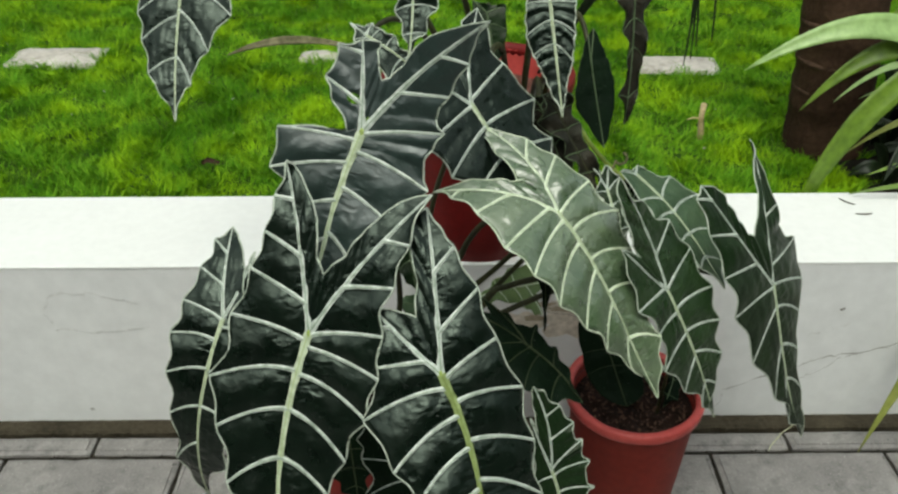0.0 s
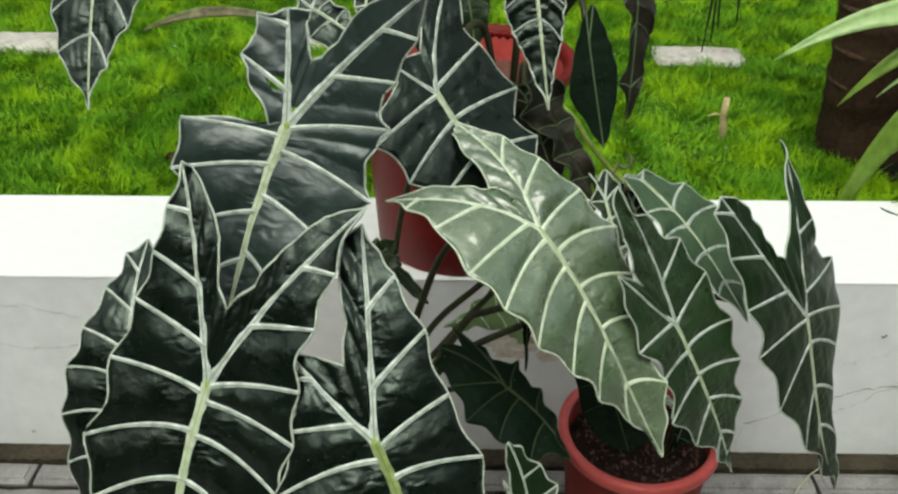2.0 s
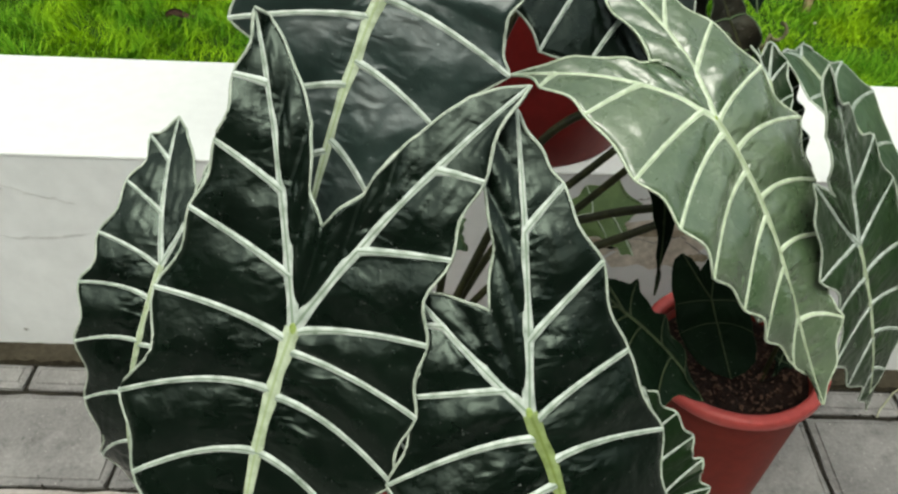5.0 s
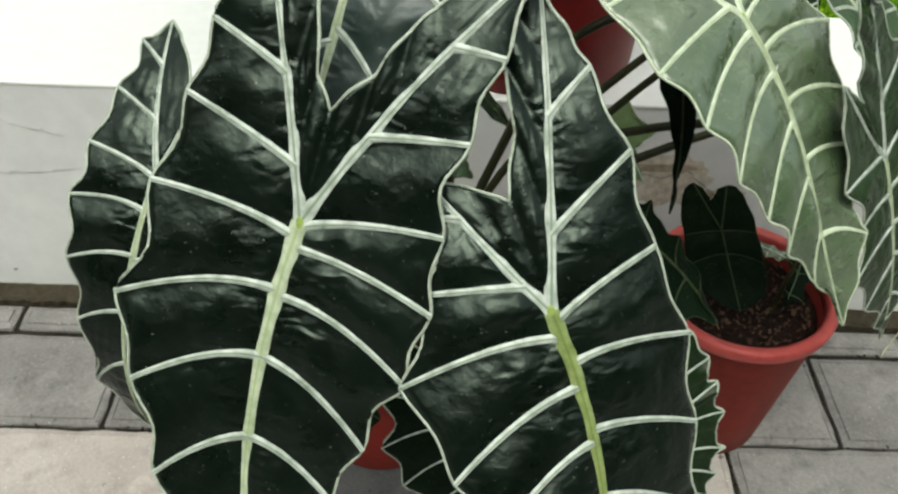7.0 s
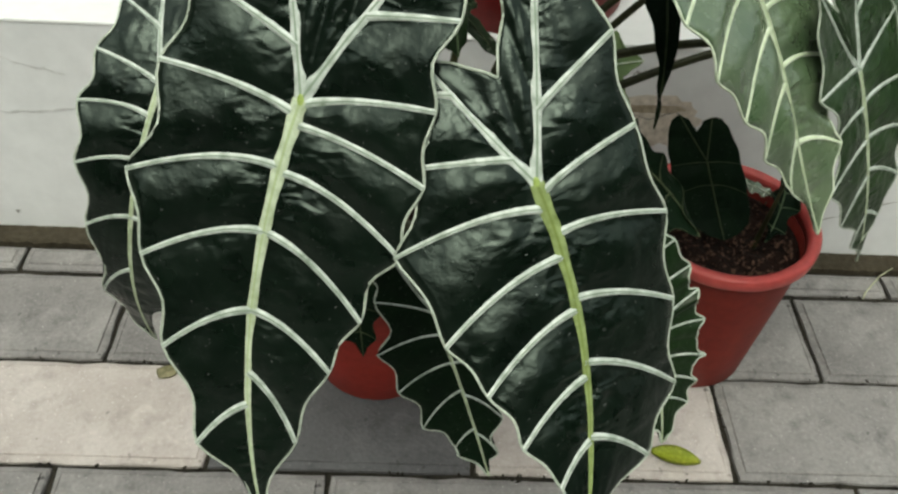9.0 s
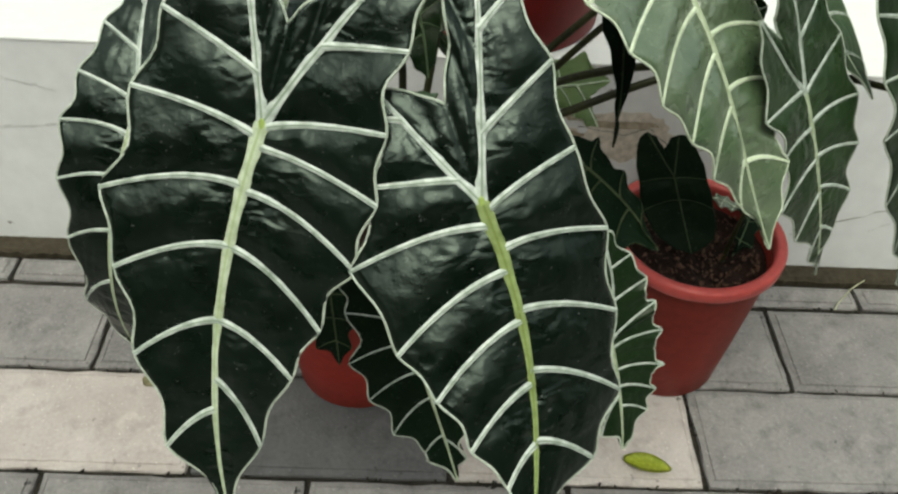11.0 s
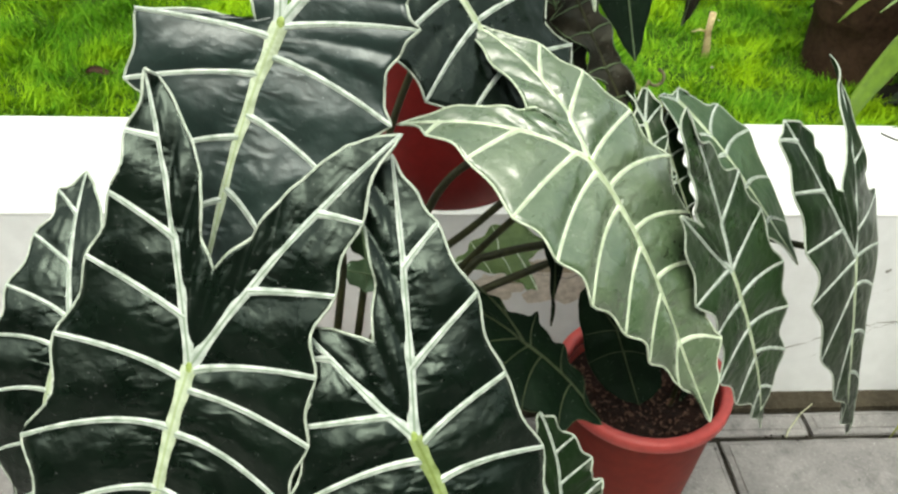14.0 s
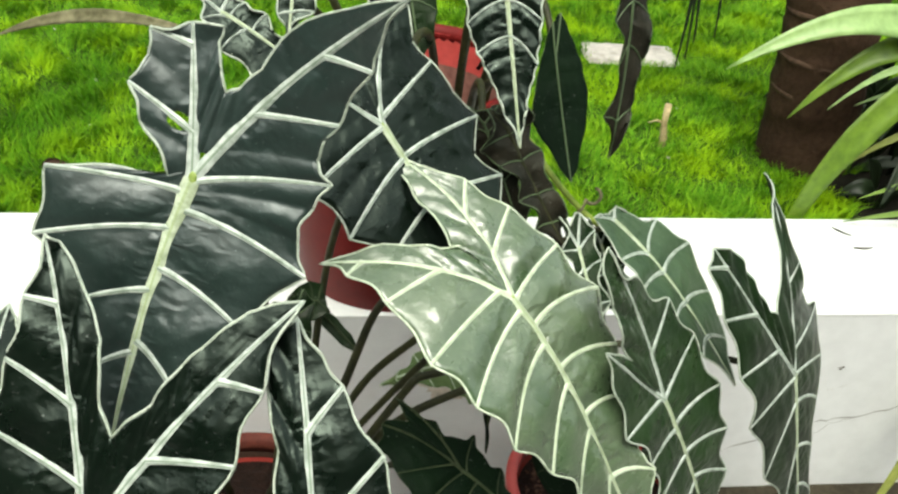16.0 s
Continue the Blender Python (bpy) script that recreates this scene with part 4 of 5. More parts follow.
leaf(front, at=(0.239, 0.913, 0.577), turn=(40.1, 7.0, 56.7), bend=(0.035, -0.001, 0.34, -0.02, 0.05, 0.48, 0.42, 1.9, -4.2),
    tip=(-30, -171), bow=(41, -95), lobes=((-25, 14), (-12, 8), (16, 8), (8, 4)), sinus=(1, 6),
    left=[(0.75, -35, -135), (0.55, -34, -100), (0.36, -41, -60), (0.24, -32, -29)],
    right=[(0.75, 33, -151), (0.55, 72, -115), (0.36, 97, -70), (0.24, 67, -29), (-0.38, 28, -4, 0)],
    inner_left=[(-12, 11)], inner_right=[(9, 7)],
    blade=BLADE_MID, rib_width=2.8, vein_width=2.2, label="mid green leaf with pale veins", arch=0.12, dip=0.12, seed=18)
# blade and veins coloured darker to carry the shade under the big leaves
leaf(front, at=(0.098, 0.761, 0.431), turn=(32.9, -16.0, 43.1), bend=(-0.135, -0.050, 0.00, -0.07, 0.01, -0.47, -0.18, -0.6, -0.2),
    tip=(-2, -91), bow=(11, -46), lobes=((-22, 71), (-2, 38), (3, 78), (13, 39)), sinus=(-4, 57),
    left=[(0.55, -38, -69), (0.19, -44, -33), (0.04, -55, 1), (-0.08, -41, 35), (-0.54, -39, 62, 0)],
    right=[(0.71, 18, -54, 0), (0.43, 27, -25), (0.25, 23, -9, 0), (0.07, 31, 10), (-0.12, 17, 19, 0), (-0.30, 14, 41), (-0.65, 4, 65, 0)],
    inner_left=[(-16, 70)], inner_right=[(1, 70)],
    blade=BLADE_BACK_SHADED, vein=VEIN_DIM, rib=VEIN_DIM, rib_width=1.6, vein_width=0.9, edge=0.5, label="dark shaded leaf with faint veins", seed=19)
leaf(front, at=(0.118, 0.643, 0.351), turn=(66.4, -3.9, 24.1), bend=(-0.000, 0.000, 0.00, -0.00, -0.00, -0.00, -0.00, -0.0, -0.0),
    tip=(-0, -107), bow=(6, -53), lobes=((-11, 67), (-7, 33), (1, 99), (14, 50)), sinus=(-6, 46),
    left=[(0.50, -18, -85), (0.29, -22, -48), (0.08, -25, -9), (-0.46, -20, 36, 0)],
    right=[(0.80, 11, -98, 0), (0.60, 27, -78), (0.42, 37, -61), (0.34, 34, -46, 0), (0.27, 47, -41), (0.17, 39, -22, 0), (0.07, 48, -8), (0.04, 40, 8, 0), (0.00, 44, 20), (-0.17, 35, 27, 0), (-0.34, 38, 43), (-0.62, 26, 68), (-0.81, 12, 91, 0)],
    inner_left=[(-9, 57)], inner_right=[(-3, 89), (-4, 70)],
    blade=BLADE_DEEP, rib_width=2.2, vein_width=1.4, label="small green leaf with scalloped white edge", seed=20)
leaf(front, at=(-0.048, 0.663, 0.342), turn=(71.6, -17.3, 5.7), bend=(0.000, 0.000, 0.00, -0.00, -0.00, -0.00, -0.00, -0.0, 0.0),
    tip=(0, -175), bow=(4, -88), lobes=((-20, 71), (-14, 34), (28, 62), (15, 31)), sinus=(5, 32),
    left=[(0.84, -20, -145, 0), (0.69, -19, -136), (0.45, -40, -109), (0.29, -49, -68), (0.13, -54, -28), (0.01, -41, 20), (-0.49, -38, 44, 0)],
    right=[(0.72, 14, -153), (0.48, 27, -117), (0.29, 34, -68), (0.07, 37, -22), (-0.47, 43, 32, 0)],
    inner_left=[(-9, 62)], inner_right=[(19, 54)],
    blade=BLADE_BACK_SHADED, rib_width=1.8, vein_width=1.2, label="dark leaf hanging low over the pot", seed=21)
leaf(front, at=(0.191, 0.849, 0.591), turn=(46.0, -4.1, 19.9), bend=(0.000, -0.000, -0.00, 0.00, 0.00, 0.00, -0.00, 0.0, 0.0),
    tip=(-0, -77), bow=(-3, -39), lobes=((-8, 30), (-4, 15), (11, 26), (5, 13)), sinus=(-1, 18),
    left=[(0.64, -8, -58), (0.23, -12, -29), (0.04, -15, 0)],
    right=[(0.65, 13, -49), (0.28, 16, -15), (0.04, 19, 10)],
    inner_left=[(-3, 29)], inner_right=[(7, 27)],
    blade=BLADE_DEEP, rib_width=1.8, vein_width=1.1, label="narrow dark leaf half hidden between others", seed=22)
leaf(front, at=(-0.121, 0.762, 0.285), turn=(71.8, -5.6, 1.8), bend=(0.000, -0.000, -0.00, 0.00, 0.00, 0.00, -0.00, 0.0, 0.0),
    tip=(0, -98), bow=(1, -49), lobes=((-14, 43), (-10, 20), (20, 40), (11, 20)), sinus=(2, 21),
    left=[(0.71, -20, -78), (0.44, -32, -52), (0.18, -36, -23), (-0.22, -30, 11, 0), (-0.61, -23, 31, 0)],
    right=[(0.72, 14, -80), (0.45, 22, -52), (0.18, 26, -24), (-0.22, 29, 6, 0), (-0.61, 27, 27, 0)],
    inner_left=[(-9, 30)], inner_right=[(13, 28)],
    blade=BLADE_BACK_SHADED, vein=VEIN_DIM, rib=VEIN_DIM, rib_width=1.2, vein_width=0.7, edge=0.3, label="narrow dark leaf hanging over the pot's rim", seed=37)
leaf(front, at=(0.233, 0.917, 0.549), turn=(58.5, -11.6, 24.4), bend=(-0.000, 0.000, 0.00, -0.00, -0.00, -0.00, 0.00, -0.0, -0.0),
    tip=(-0, -100), bow=(-4, -50), lobes=((-3, 27), (-1, 13), (16, 16), (8, 8)), sinus=(3, 11),
    left=[(0.80, -9, -79), (0.54, -18, -54), (0.29, -21, -27), (0.10, -19, -3), (-0.45, -12, 16, 0)],
    right=[(0.80, 9, -78), (0.54, 14, -52), (0.29, 16, -27), (0.10, 16, -6), (-0.45, 18, 5, 0)],
    inner_left=[(-2, 17)], inner_right=[(9, 11)],
    blade=BLADE_DEEP, rib_width=1.6, vein_width=1.0, edge=0.5, ruffle=6, label="narrow crumpled dark leaf behind the others", seed=38)
leaf(front, at=(-0.026, 0.956, 0.454), turn=(-4.3, 53.0, -95.4), bend=(0.0, 0.0, 0.0, 0.0, 1.0, 2.0, 0.0, 0.0, 0.0),
    tip=(0, -30), bow=(0, -15), lobes=((-17, 3), (-9, 1), (11, 12), (5, 6)), sinus=(-3, 7),
    left=[(0.6, -13, -20, 0), (0.2, -19, -10)], right=[(0.6, 12, -19, 0), (0.2, 20, -4)],
    inner_left=[(-10, 4)], inner_right=[(5, 9)],
    blade=BLADE_DEEP, vein=VEIN_DIM, rib=VEIN_DIM, rib_width=1.0, vein_width=0.6, edge=0.3, dip=0.05, label="small dark drooping leaf behind the large ones", seed=36)
leaf(front, at=(-0.026, 0.981, 0.420), turn=(43.9, -33.6, 29.8), bend=(0.0, 0.0, 0.5, 0.0, 6.0, 6.0, 0.0, 0.0, 0.0),
    tip=(0, -60), bow=(1, -30), lobes=((-6, 6), (-3, 3), (7, 6), (3, 3)), sinus=(-1, 6),
    left=[(0.6, -7, -42, 0), (0.25, -8, -17, 0)], right=[(0.6, 7, -39, 0), (0.25, 8, -16, 0)],
    inner_left=[(-4, 6)], inner_right=[(3, 6)],
    blade=BLADE_DEEP, vein=VEIN_DIM, rib=VEIN_DIM, rib_width=0.9, vein_width=0.5, edge=0.3, dip=0.05, label="slim dark folded leaf hanging between the stems", seed=35)
leaf(front, at=(-0.043, 0.858, 0.509), turn=(53.2, -5.0, 10.9), bend=(0.0, 0.0, -1.0, 0.0, -2.0, -2.0, 0.0, 0.0, 0.0),
    tip=(0, -53), bow=(2, -27), lobes=((-11, 18), (-5, 9), (16, 24), (8, 12)), sinus=(3, 17),
    left=[(0.7, -10, -44, 0), (0.32, -17, -27), (0.05, -16, -1)], right=[(0.7, 8, -42, 0), (0.14, 16, -14), (0.03, 23, 11)],
    inner_left=[(-4, 16)], inner_right=[(9, 20)],
    blade=BLADE_DEEP, vein=VEIN_FAINT, rib=VEIN_FAINT, rib_width=1.3, vein_width=0.8, edge=0.3, dip=0.08, label="small shaded green leaf between the large ones", seed=41)
leaf(front, at=(-0.030, 0.920, 0.373), turn=(-23.9, 50.0, -106.0), bend=(0.0, 0.0, 0.0, 0.0, 2.0, 2.0, 0.0, 0.0, 0.0),
    tip=(0, -34), bow=(0, -17), lobes=((-15, 4), (-8, 2), (16, 12), (8, 6)), sinus=(0, 3),
    left=[(0.6, -10, -24, 0), (0.2, -14, -12)], right=[(0.6, 13, -21, 0), (0.2, 19, -4)],
    inner_left=[(-8, 3)], inner_right=[(8, 7)],
    blade=BLADE_MID, vein=VEIN_FAINT, rib=VEIN_FAINT, rib_width=1.0, vein_width=0.6, edge=0.3, dip=0.08, label="small olive green leaf low between the stems", seed=42)
leaf(front, at=(0.111, 0.914, 0.410), turn=(10.3, 32.1, -71.0), bend=(0.000, -0.000, -0.00, 0.00, 0.00, 0.00, -0.00, 0.0, 0.0),
    tip=(0, -80), bow=(-7, -40), lobes=((3, 34), (1, 17), (46, 8), (23, 6)), sinus=(14, 10),
    left=[(0.81, -8, -59), (0.47, -20, -40), (0.21, -31, -14), (-0.39, -33, 18, 0)],
    right=[(0.81, 12, -58), (0.48, 17, -30), (0.22, 31, -11), (-0.39, 43, -2, 0)],
    inner_left=[(9, 20)], inner_right=[(28, 8)],
    blade=BLADE_LIGHT, vein=VEIN_CREAM, rib=VEIN_CREAM, rib_width=1.2, vein_width=0.8, edge=0.3, label="small light green leaf behind the stems", seed=23)
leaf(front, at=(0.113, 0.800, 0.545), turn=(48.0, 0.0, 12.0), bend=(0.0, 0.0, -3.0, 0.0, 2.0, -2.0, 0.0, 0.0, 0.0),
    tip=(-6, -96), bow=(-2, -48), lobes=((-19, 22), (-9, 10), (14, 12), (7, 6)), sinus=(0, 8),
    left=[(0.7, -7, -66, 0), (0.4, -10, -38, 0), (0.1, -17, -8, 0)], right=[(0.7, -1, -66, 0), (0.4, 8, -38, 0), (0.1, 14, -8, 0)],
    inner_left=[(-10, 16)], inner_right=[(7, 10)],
    blade=BLADE_BACK_SHADED, vein=VEIN_DIM, rib=VEIN_DIM, rib_width=0.9, vein_width=0.5, edge=0.25, dip=0.05, label="black pointed leaf hanging under the pale one", seed=40)
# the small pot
# lower right margin widened: black blade stands for shadow on the soil
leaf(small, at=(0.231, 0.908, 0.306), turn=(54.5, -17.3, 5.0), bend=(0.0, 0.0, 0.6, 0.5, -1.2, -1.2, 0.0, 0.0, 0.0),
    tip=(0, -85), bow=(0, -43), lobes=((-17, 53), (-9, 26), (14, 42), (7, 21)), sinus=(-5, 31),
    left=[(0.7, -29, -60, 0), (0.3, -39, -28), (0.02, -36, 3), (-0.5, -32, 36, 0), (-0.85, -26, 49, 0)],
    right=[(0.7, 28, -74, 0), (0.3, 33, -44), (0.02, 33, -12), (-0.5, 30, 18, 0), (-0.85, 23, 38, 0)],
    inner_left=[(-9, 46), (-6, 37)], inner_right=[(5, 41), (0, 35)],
    blade=BLADE_BACK_SHADED, vein=VEIN_DIM, rib=VEIN_DIM, rib_width=1.0, vein_width=0.6, edge=0.3, dip=-0.06, ruffle=1.5, label="dark upright two-lobed leaf seen from behind", seed=24)
leaf(small, at=(0.343, 0.938, 0.241), turn=(33.0, 18.4, -16.5), bend=(0.000, 0.000, 0.00, 0.00, 0.00, 0.00, 0.00, 0.0, 0.0),
    tip=(0, -62), bow=(4, -31), lobes=((-10, 15), (-5, 7), (12, 6), (6, 3)), sinus=(-1, 8),
    left=[(0.69, -8, -40), (0.29, -14, -7)],
    right=[(0.69, 18, -43), (0.29, 24, -11)],
    inner_left=[(-6, 13)], inner_right=[(7, 7)],
    blade=BLADE_BACK_SHADED, vein=VEIN_FAINT, rib=VEIN_FAINT, rib_width=1.0, vein_width=0.6, edge=0.3, ruffle=7, label="small dark curled leaf over the soil", seed=33)
leaf(small, at=(0.315, 0.973, 0.224), turn=(14.2, -27.2, 61.0), bend=(0.000, 0.000, 0.00, -0.00, -0.00, -0.00, 0.00, -0.0, 0.0),
    tip=(0, -36), bow=(1, -18), lobes=((-2, 6), (-1, 3), (5, 3), (2, 2)), sinus=(1, 3),
    left=[(0.63, -7, -22), (0.24, -9, -8)],
    right=[(0.63, 7, -26), (0.24, 8, -11)],
    inner_left=[(-1, 5)], inner_right=[(3, 3)],
    blade=BLADE_PALE, vein=VEIN_CREAM, rib=VEIN_CREAM, rib_width=0.7, vein_width=0.5, edge=0.3, label="small pale dying leaf on the soil", seed=34)
# the plant on the wall
leaf(raised, at=(0.032, 0.840, 0.700), turn=(51.2, -13.7, 43.3), bend=(0.0, 0.0, 0.30, 0.0, -0.6, -0.5, 0.0, 0.0, 0.0),
    tip=(0, -126), bow=(-2, -56), lobes=((-19, 38), (-9, 17), (80, 84), (16, 37)), sinus=(9, 38),
    left=[(0.75, -34, -104, 0), (0.54, -48, -77), (0.24, -70, -50), (0.12, -67, -27, 0), (0.01, -77, -9), (-0.35, -56, 13, 0), (-0.75, -26, 26, 0)],
    right=[(0.78, 28, -119, 0), (0.53, 64, -82), (0.36, 53, -57, 0), (0.23, 76, -35), (0.08, 69, -10, 0), (-0.06, 67, 18), (-0.4, 62, 37, 0), (-0.75, 77, 61, 0)],
    inner_left=[(-6, 41)], inner_right=[(51, 81), (25, 57)],
    rib_width=3.2, vein_width=2.2, arch=0.06, dip=0.03, label="dark glossy leaf with wide white veins", seed=25)
leaf(raised, at=(-0.300, 1.036, 0.834), turn=(55.7, -0.0, -7.1), bend=(-0.000, -0.000, -0.00, 0.00, 0.00, 0.00, 0.00, 0.0, -0.0),
    tip=(0, -221), bow=(-12, -111), lobes=((-58, 54), (-31, 25), (44, 70), (22, 35)), sinus=(-2, 28),
    left=[(0.83, -21, -191, 0), (0.66, -38, -165), (0.43, -49, -126), (0.28, -57, -92), (0.10, -66, -22)],
    right=[(0.82, 6, -189, 0), (0.65, 15, -178), (0.52, 19, -158, 0), (0.40, 33, -137), (0.25, 58, -93), (0.06, 65, -19)],
    inner_left=[(-40, 62)], inner_right=[(30, 73)],
    rib_width=2.4, vein_width=1.6, label="hanging pointed dark leaf with white veins", dip=0.10, seed=26)
leaf(raised, at=(0.114, 0.878, 0.803), turn=(62.0, -9.8, -4.8), bend=(0.0, 0.0, -0.4, 0.0, -1.5, -1.5, 0.0, 0.0, 0.0),
    tip=(0, -124), bow=(0, -62), lobes=((-15, 32), (-7, 16), (22, 28), (11, 14)), sinus=(1, 6),
    left=[(0.8, -9, -100, 0), (0.69, -12, -88, 0), (0.59, -16, -76, 0), (0.48, -20, -66, 0), (0.38, -24, -56), (0.27, -27, -45, 0), (0.18, -29, -35), (0.10, -28, -18, 0), (0.03, -25, -1)],
    right=[(0.8, 4, -108, 0), (0.69, 7, -98, 0), (0.59, 9, -88, 0), (0.48, 13, -78, 0), (0.38, 17, -68), (0.27, 20, -53, 0), (0.18, 23, -39), (0.10, 25, -22, 0), (0.03, 27, -7)],
    inner_left=[(-9, 28)], inner_right=[(16, 25)],
    rib_width=2.0, vein_width=1.1, pillow=9.0, dip=0.08, label="hanging ribbed dark leaf with a white midrib", seed=27)
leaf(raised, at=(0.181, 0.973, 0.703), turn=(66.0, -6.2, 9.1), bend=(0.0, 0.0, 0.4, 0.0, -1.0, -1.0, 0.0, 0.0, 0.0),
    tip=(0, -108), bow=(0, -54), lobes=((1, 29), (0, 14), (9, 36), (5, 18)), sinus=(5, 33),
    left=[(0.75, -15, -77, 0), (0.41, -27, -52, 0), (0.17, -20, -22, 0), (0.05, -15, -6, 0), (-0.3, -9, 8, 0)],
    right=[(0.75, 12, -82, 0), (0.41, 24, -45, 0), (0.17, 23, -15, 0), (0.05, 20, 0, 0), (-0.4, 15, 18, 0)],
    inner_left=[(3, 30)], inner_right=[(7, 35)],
    blade=BLADE_BACK_SHADED, vein=VEIN_FAINT, rib=VEIN_FAINT, rib_width=1.0, vein_width=0.6, edge=0.25, dip=-0.06, ruffle=1.0, label="plain dark green leaf seen from its underside", seed=28)
leaf(raised, at=(0.057, 1.040, 0.741), turn=(65.8, -8.2, 3.7), bend=(0.0, 0.0, -0.6, 0.0, -1.5, -1.5, 0.0, 0.0, 0.0),
    tip=(0, -70), bow=(1, -35), lobes=((-15, 18), (-7, 9), (25, 5), (12, 3)), sinus=(4, 9),
    left=[(0.6, -14, -50, 0), (0.2, -23, -21)], right=[(0.6, 15, -51, 0), (0.2, 22, -25)],
    inner_left=[(-6, 13)], inner_right=[(14, 7)],
    blade=BLADE_DEEP, vein=VEIN_FAINT, rib=VEIN_FAINT, rib_width=1.2, vein_width=0.8, edge=0.3, dip=0.05, label="green leaf drooping before the raised pot", seed=39)
leaf(raised, at=(0.114, 0.904, 0.672), turn=(64.4, -15.1, 20.3), bend=(0.0, 0.0, -0.5, 0.0, 5.0, 4.0, 0.0, 0.0, 0.0),
    tip=(0, -99), bow=(0, -50), lobes=((-8, 18), (-4, 9), (17, 10), (9, 5)), sinus=(4, 10),
    left=[(0.75, -18, -63, 0), (0.5, -27, -32), (0.25, -23, -12, 0), (0.08, -15, 3)],
    right=[(0.75, 16, -74, 0), (0.5, 17, -44), (0.25, 28, -23, 0), (0.08, 21, -2)],
    inner_left=[(-4, 12)], inner_right=[(9, 9)],
    blade=BLADE_BROWN, vein=VEIN_FAINT, rib=VEIN_FAINT, rib_width=1.3, vein_width=0.9, edge=0.6, ruffle=10, pillow=6, label="crumpled withered leaf against the raised pot", seed=43)
leaf(raised, at=(0.195, 0.853, 0.831), turn=(71.9, 12.6, 27.9), bend=(-0.003, 0.047, -1.20, -0.03, -0.01, -0.02, 0.09, 0.1, -1.5),
    tip=(32, -148), bow=(11, -75), lobes=((-28, 19), (-15, 8), (26, 25), (12, 13)), sinus=(-1, 11),
    left=[(0.81, 10, -117), (0.45, 9, -80), (0.26, -5, -53), (0.07, -19, -24)],
    right=[(0.81, 35, -110), (0.45, 30, -77), (0.26, 26, -47), (0.07, 27, -20)],
    inner_left=[(-20, 21)], inner_right=[(18, 25)],
    blade=BLADE_BROWN, vein=VEIN_FAINT, rib=VEIN_FAINT, rib_width=1.2, vein_width=0.7, edge=0.4, ruffle=13, pillow=7, label="withered twisted brown leaf hanging down", seed=29)
leaf(raised, at=(-0.031, 0.933, 0.812), turn=(59.5, 6.2, 3.1), bend=(0.000, -0.000, -0.00, 0.00, 0.00, 0.00, -0.00, 0.0, 0.0),
    tip=(0, -88), bow=(3, -44), lobes=((-22, 29), (-12, 14), (29, 34), (14, 18)), sinus=(1, 13),
    left=[(0.71, -8, -65), (0.35, -18, -39), (0.10, -26, -9)],
    right=[(0.71, 18, -60), (0.35, 29, -32), (0.10, 37, 0)],
    inner_left=[(-16, 31)], inner_right=[(19, 34)],
    rib_width=1.8, vein_width=1.1, label="dark hanging leaf with white veins", seed=30)
leaf(raised, at=(-0.084, 0.907, 0.755), turn=(31.5, -34.0, 42.3), bend=(-0.038, 0.191, -0.72, 0.10, 0.01, -0.02, 0.06, 0.1, -0.5),
    tip=(6, -71), bow=(7, -35), lobes=((-0, 22), (0, 11), (16, 4), (8, 3)), sinus=(6, 8),
    left=[(0.64, -23, -50), (0.30, -22, -17), (0.09, -13, 7)],
    right=[(0.67, 20, -53), (0.35, 21, -23), (0.09, 17, -7)],
    inner_left=[(2, 17)], inner_right=[(13, 6)],
    rib_width=1.8, vein_width=1.0, label="small dark leaf behind a larger one", seed=31)
leaf(raised, at=(0.130, 0.887, 0.676), turn=(58.9, -15.9, 33.0), bend=(0.000, 0.000, 0.00, -0.00, -0.00, -0.00, -0.00, -0.0, 0.0),
    tip=(0, -115), bow=(-2, -58), lobes=((-8, 22), (-4, 11), (19, 13), (10, 5)), sinus=(3, 11),
    left=[(0.73, -16, -81), (0.50, -19, -54), (0.24, -20, -22), (0.04, -29, -3)],
    right=[(0.73, 11, -89), (0.50, 14, -61), (0.24, 20, -29), (0.04, 21, -6)],
    inner_left=[(-3, 19)], inner_right=[(14, 14)],
    blade=BLADE_BROWN, vein=VEIN_FAINT, rib=PETIOLE, rib_width=1.6, vein_width=0.8, edge=0.6, ruffle=15, pillow=9, label="folded dark withered leaf", seed=32)

# petioles
for middle, end in (
    ((-0.120, 0.80, 0.52), (-0.121, 0.592, 0.584)),
    ((-0.030, 0.80, 0.47), (-0.004, 0.566, 0.558)),
    ((-0.210, 0.86, 0.38), (-0.258, 0.788, 0.455)),
    ((0.010, 0.85, 0.36), (0.098, 0.768, 0.426)),
    ((0.020, 0.82, 0.30), (0.116, 0.650, 0.348)),
    ((-0.070, 0.82, 0.34), (-0.049, 0.670, 0.340)),
    ((0.090, 0.90, 0.47), (0.192, 0.855, 0.586)),
):
    petiole(front, (-0.105 + 0.15 * (end[0] + 0.1) * 0.4, 0.887, FRONT_SOIL - 0.005), middle, end)
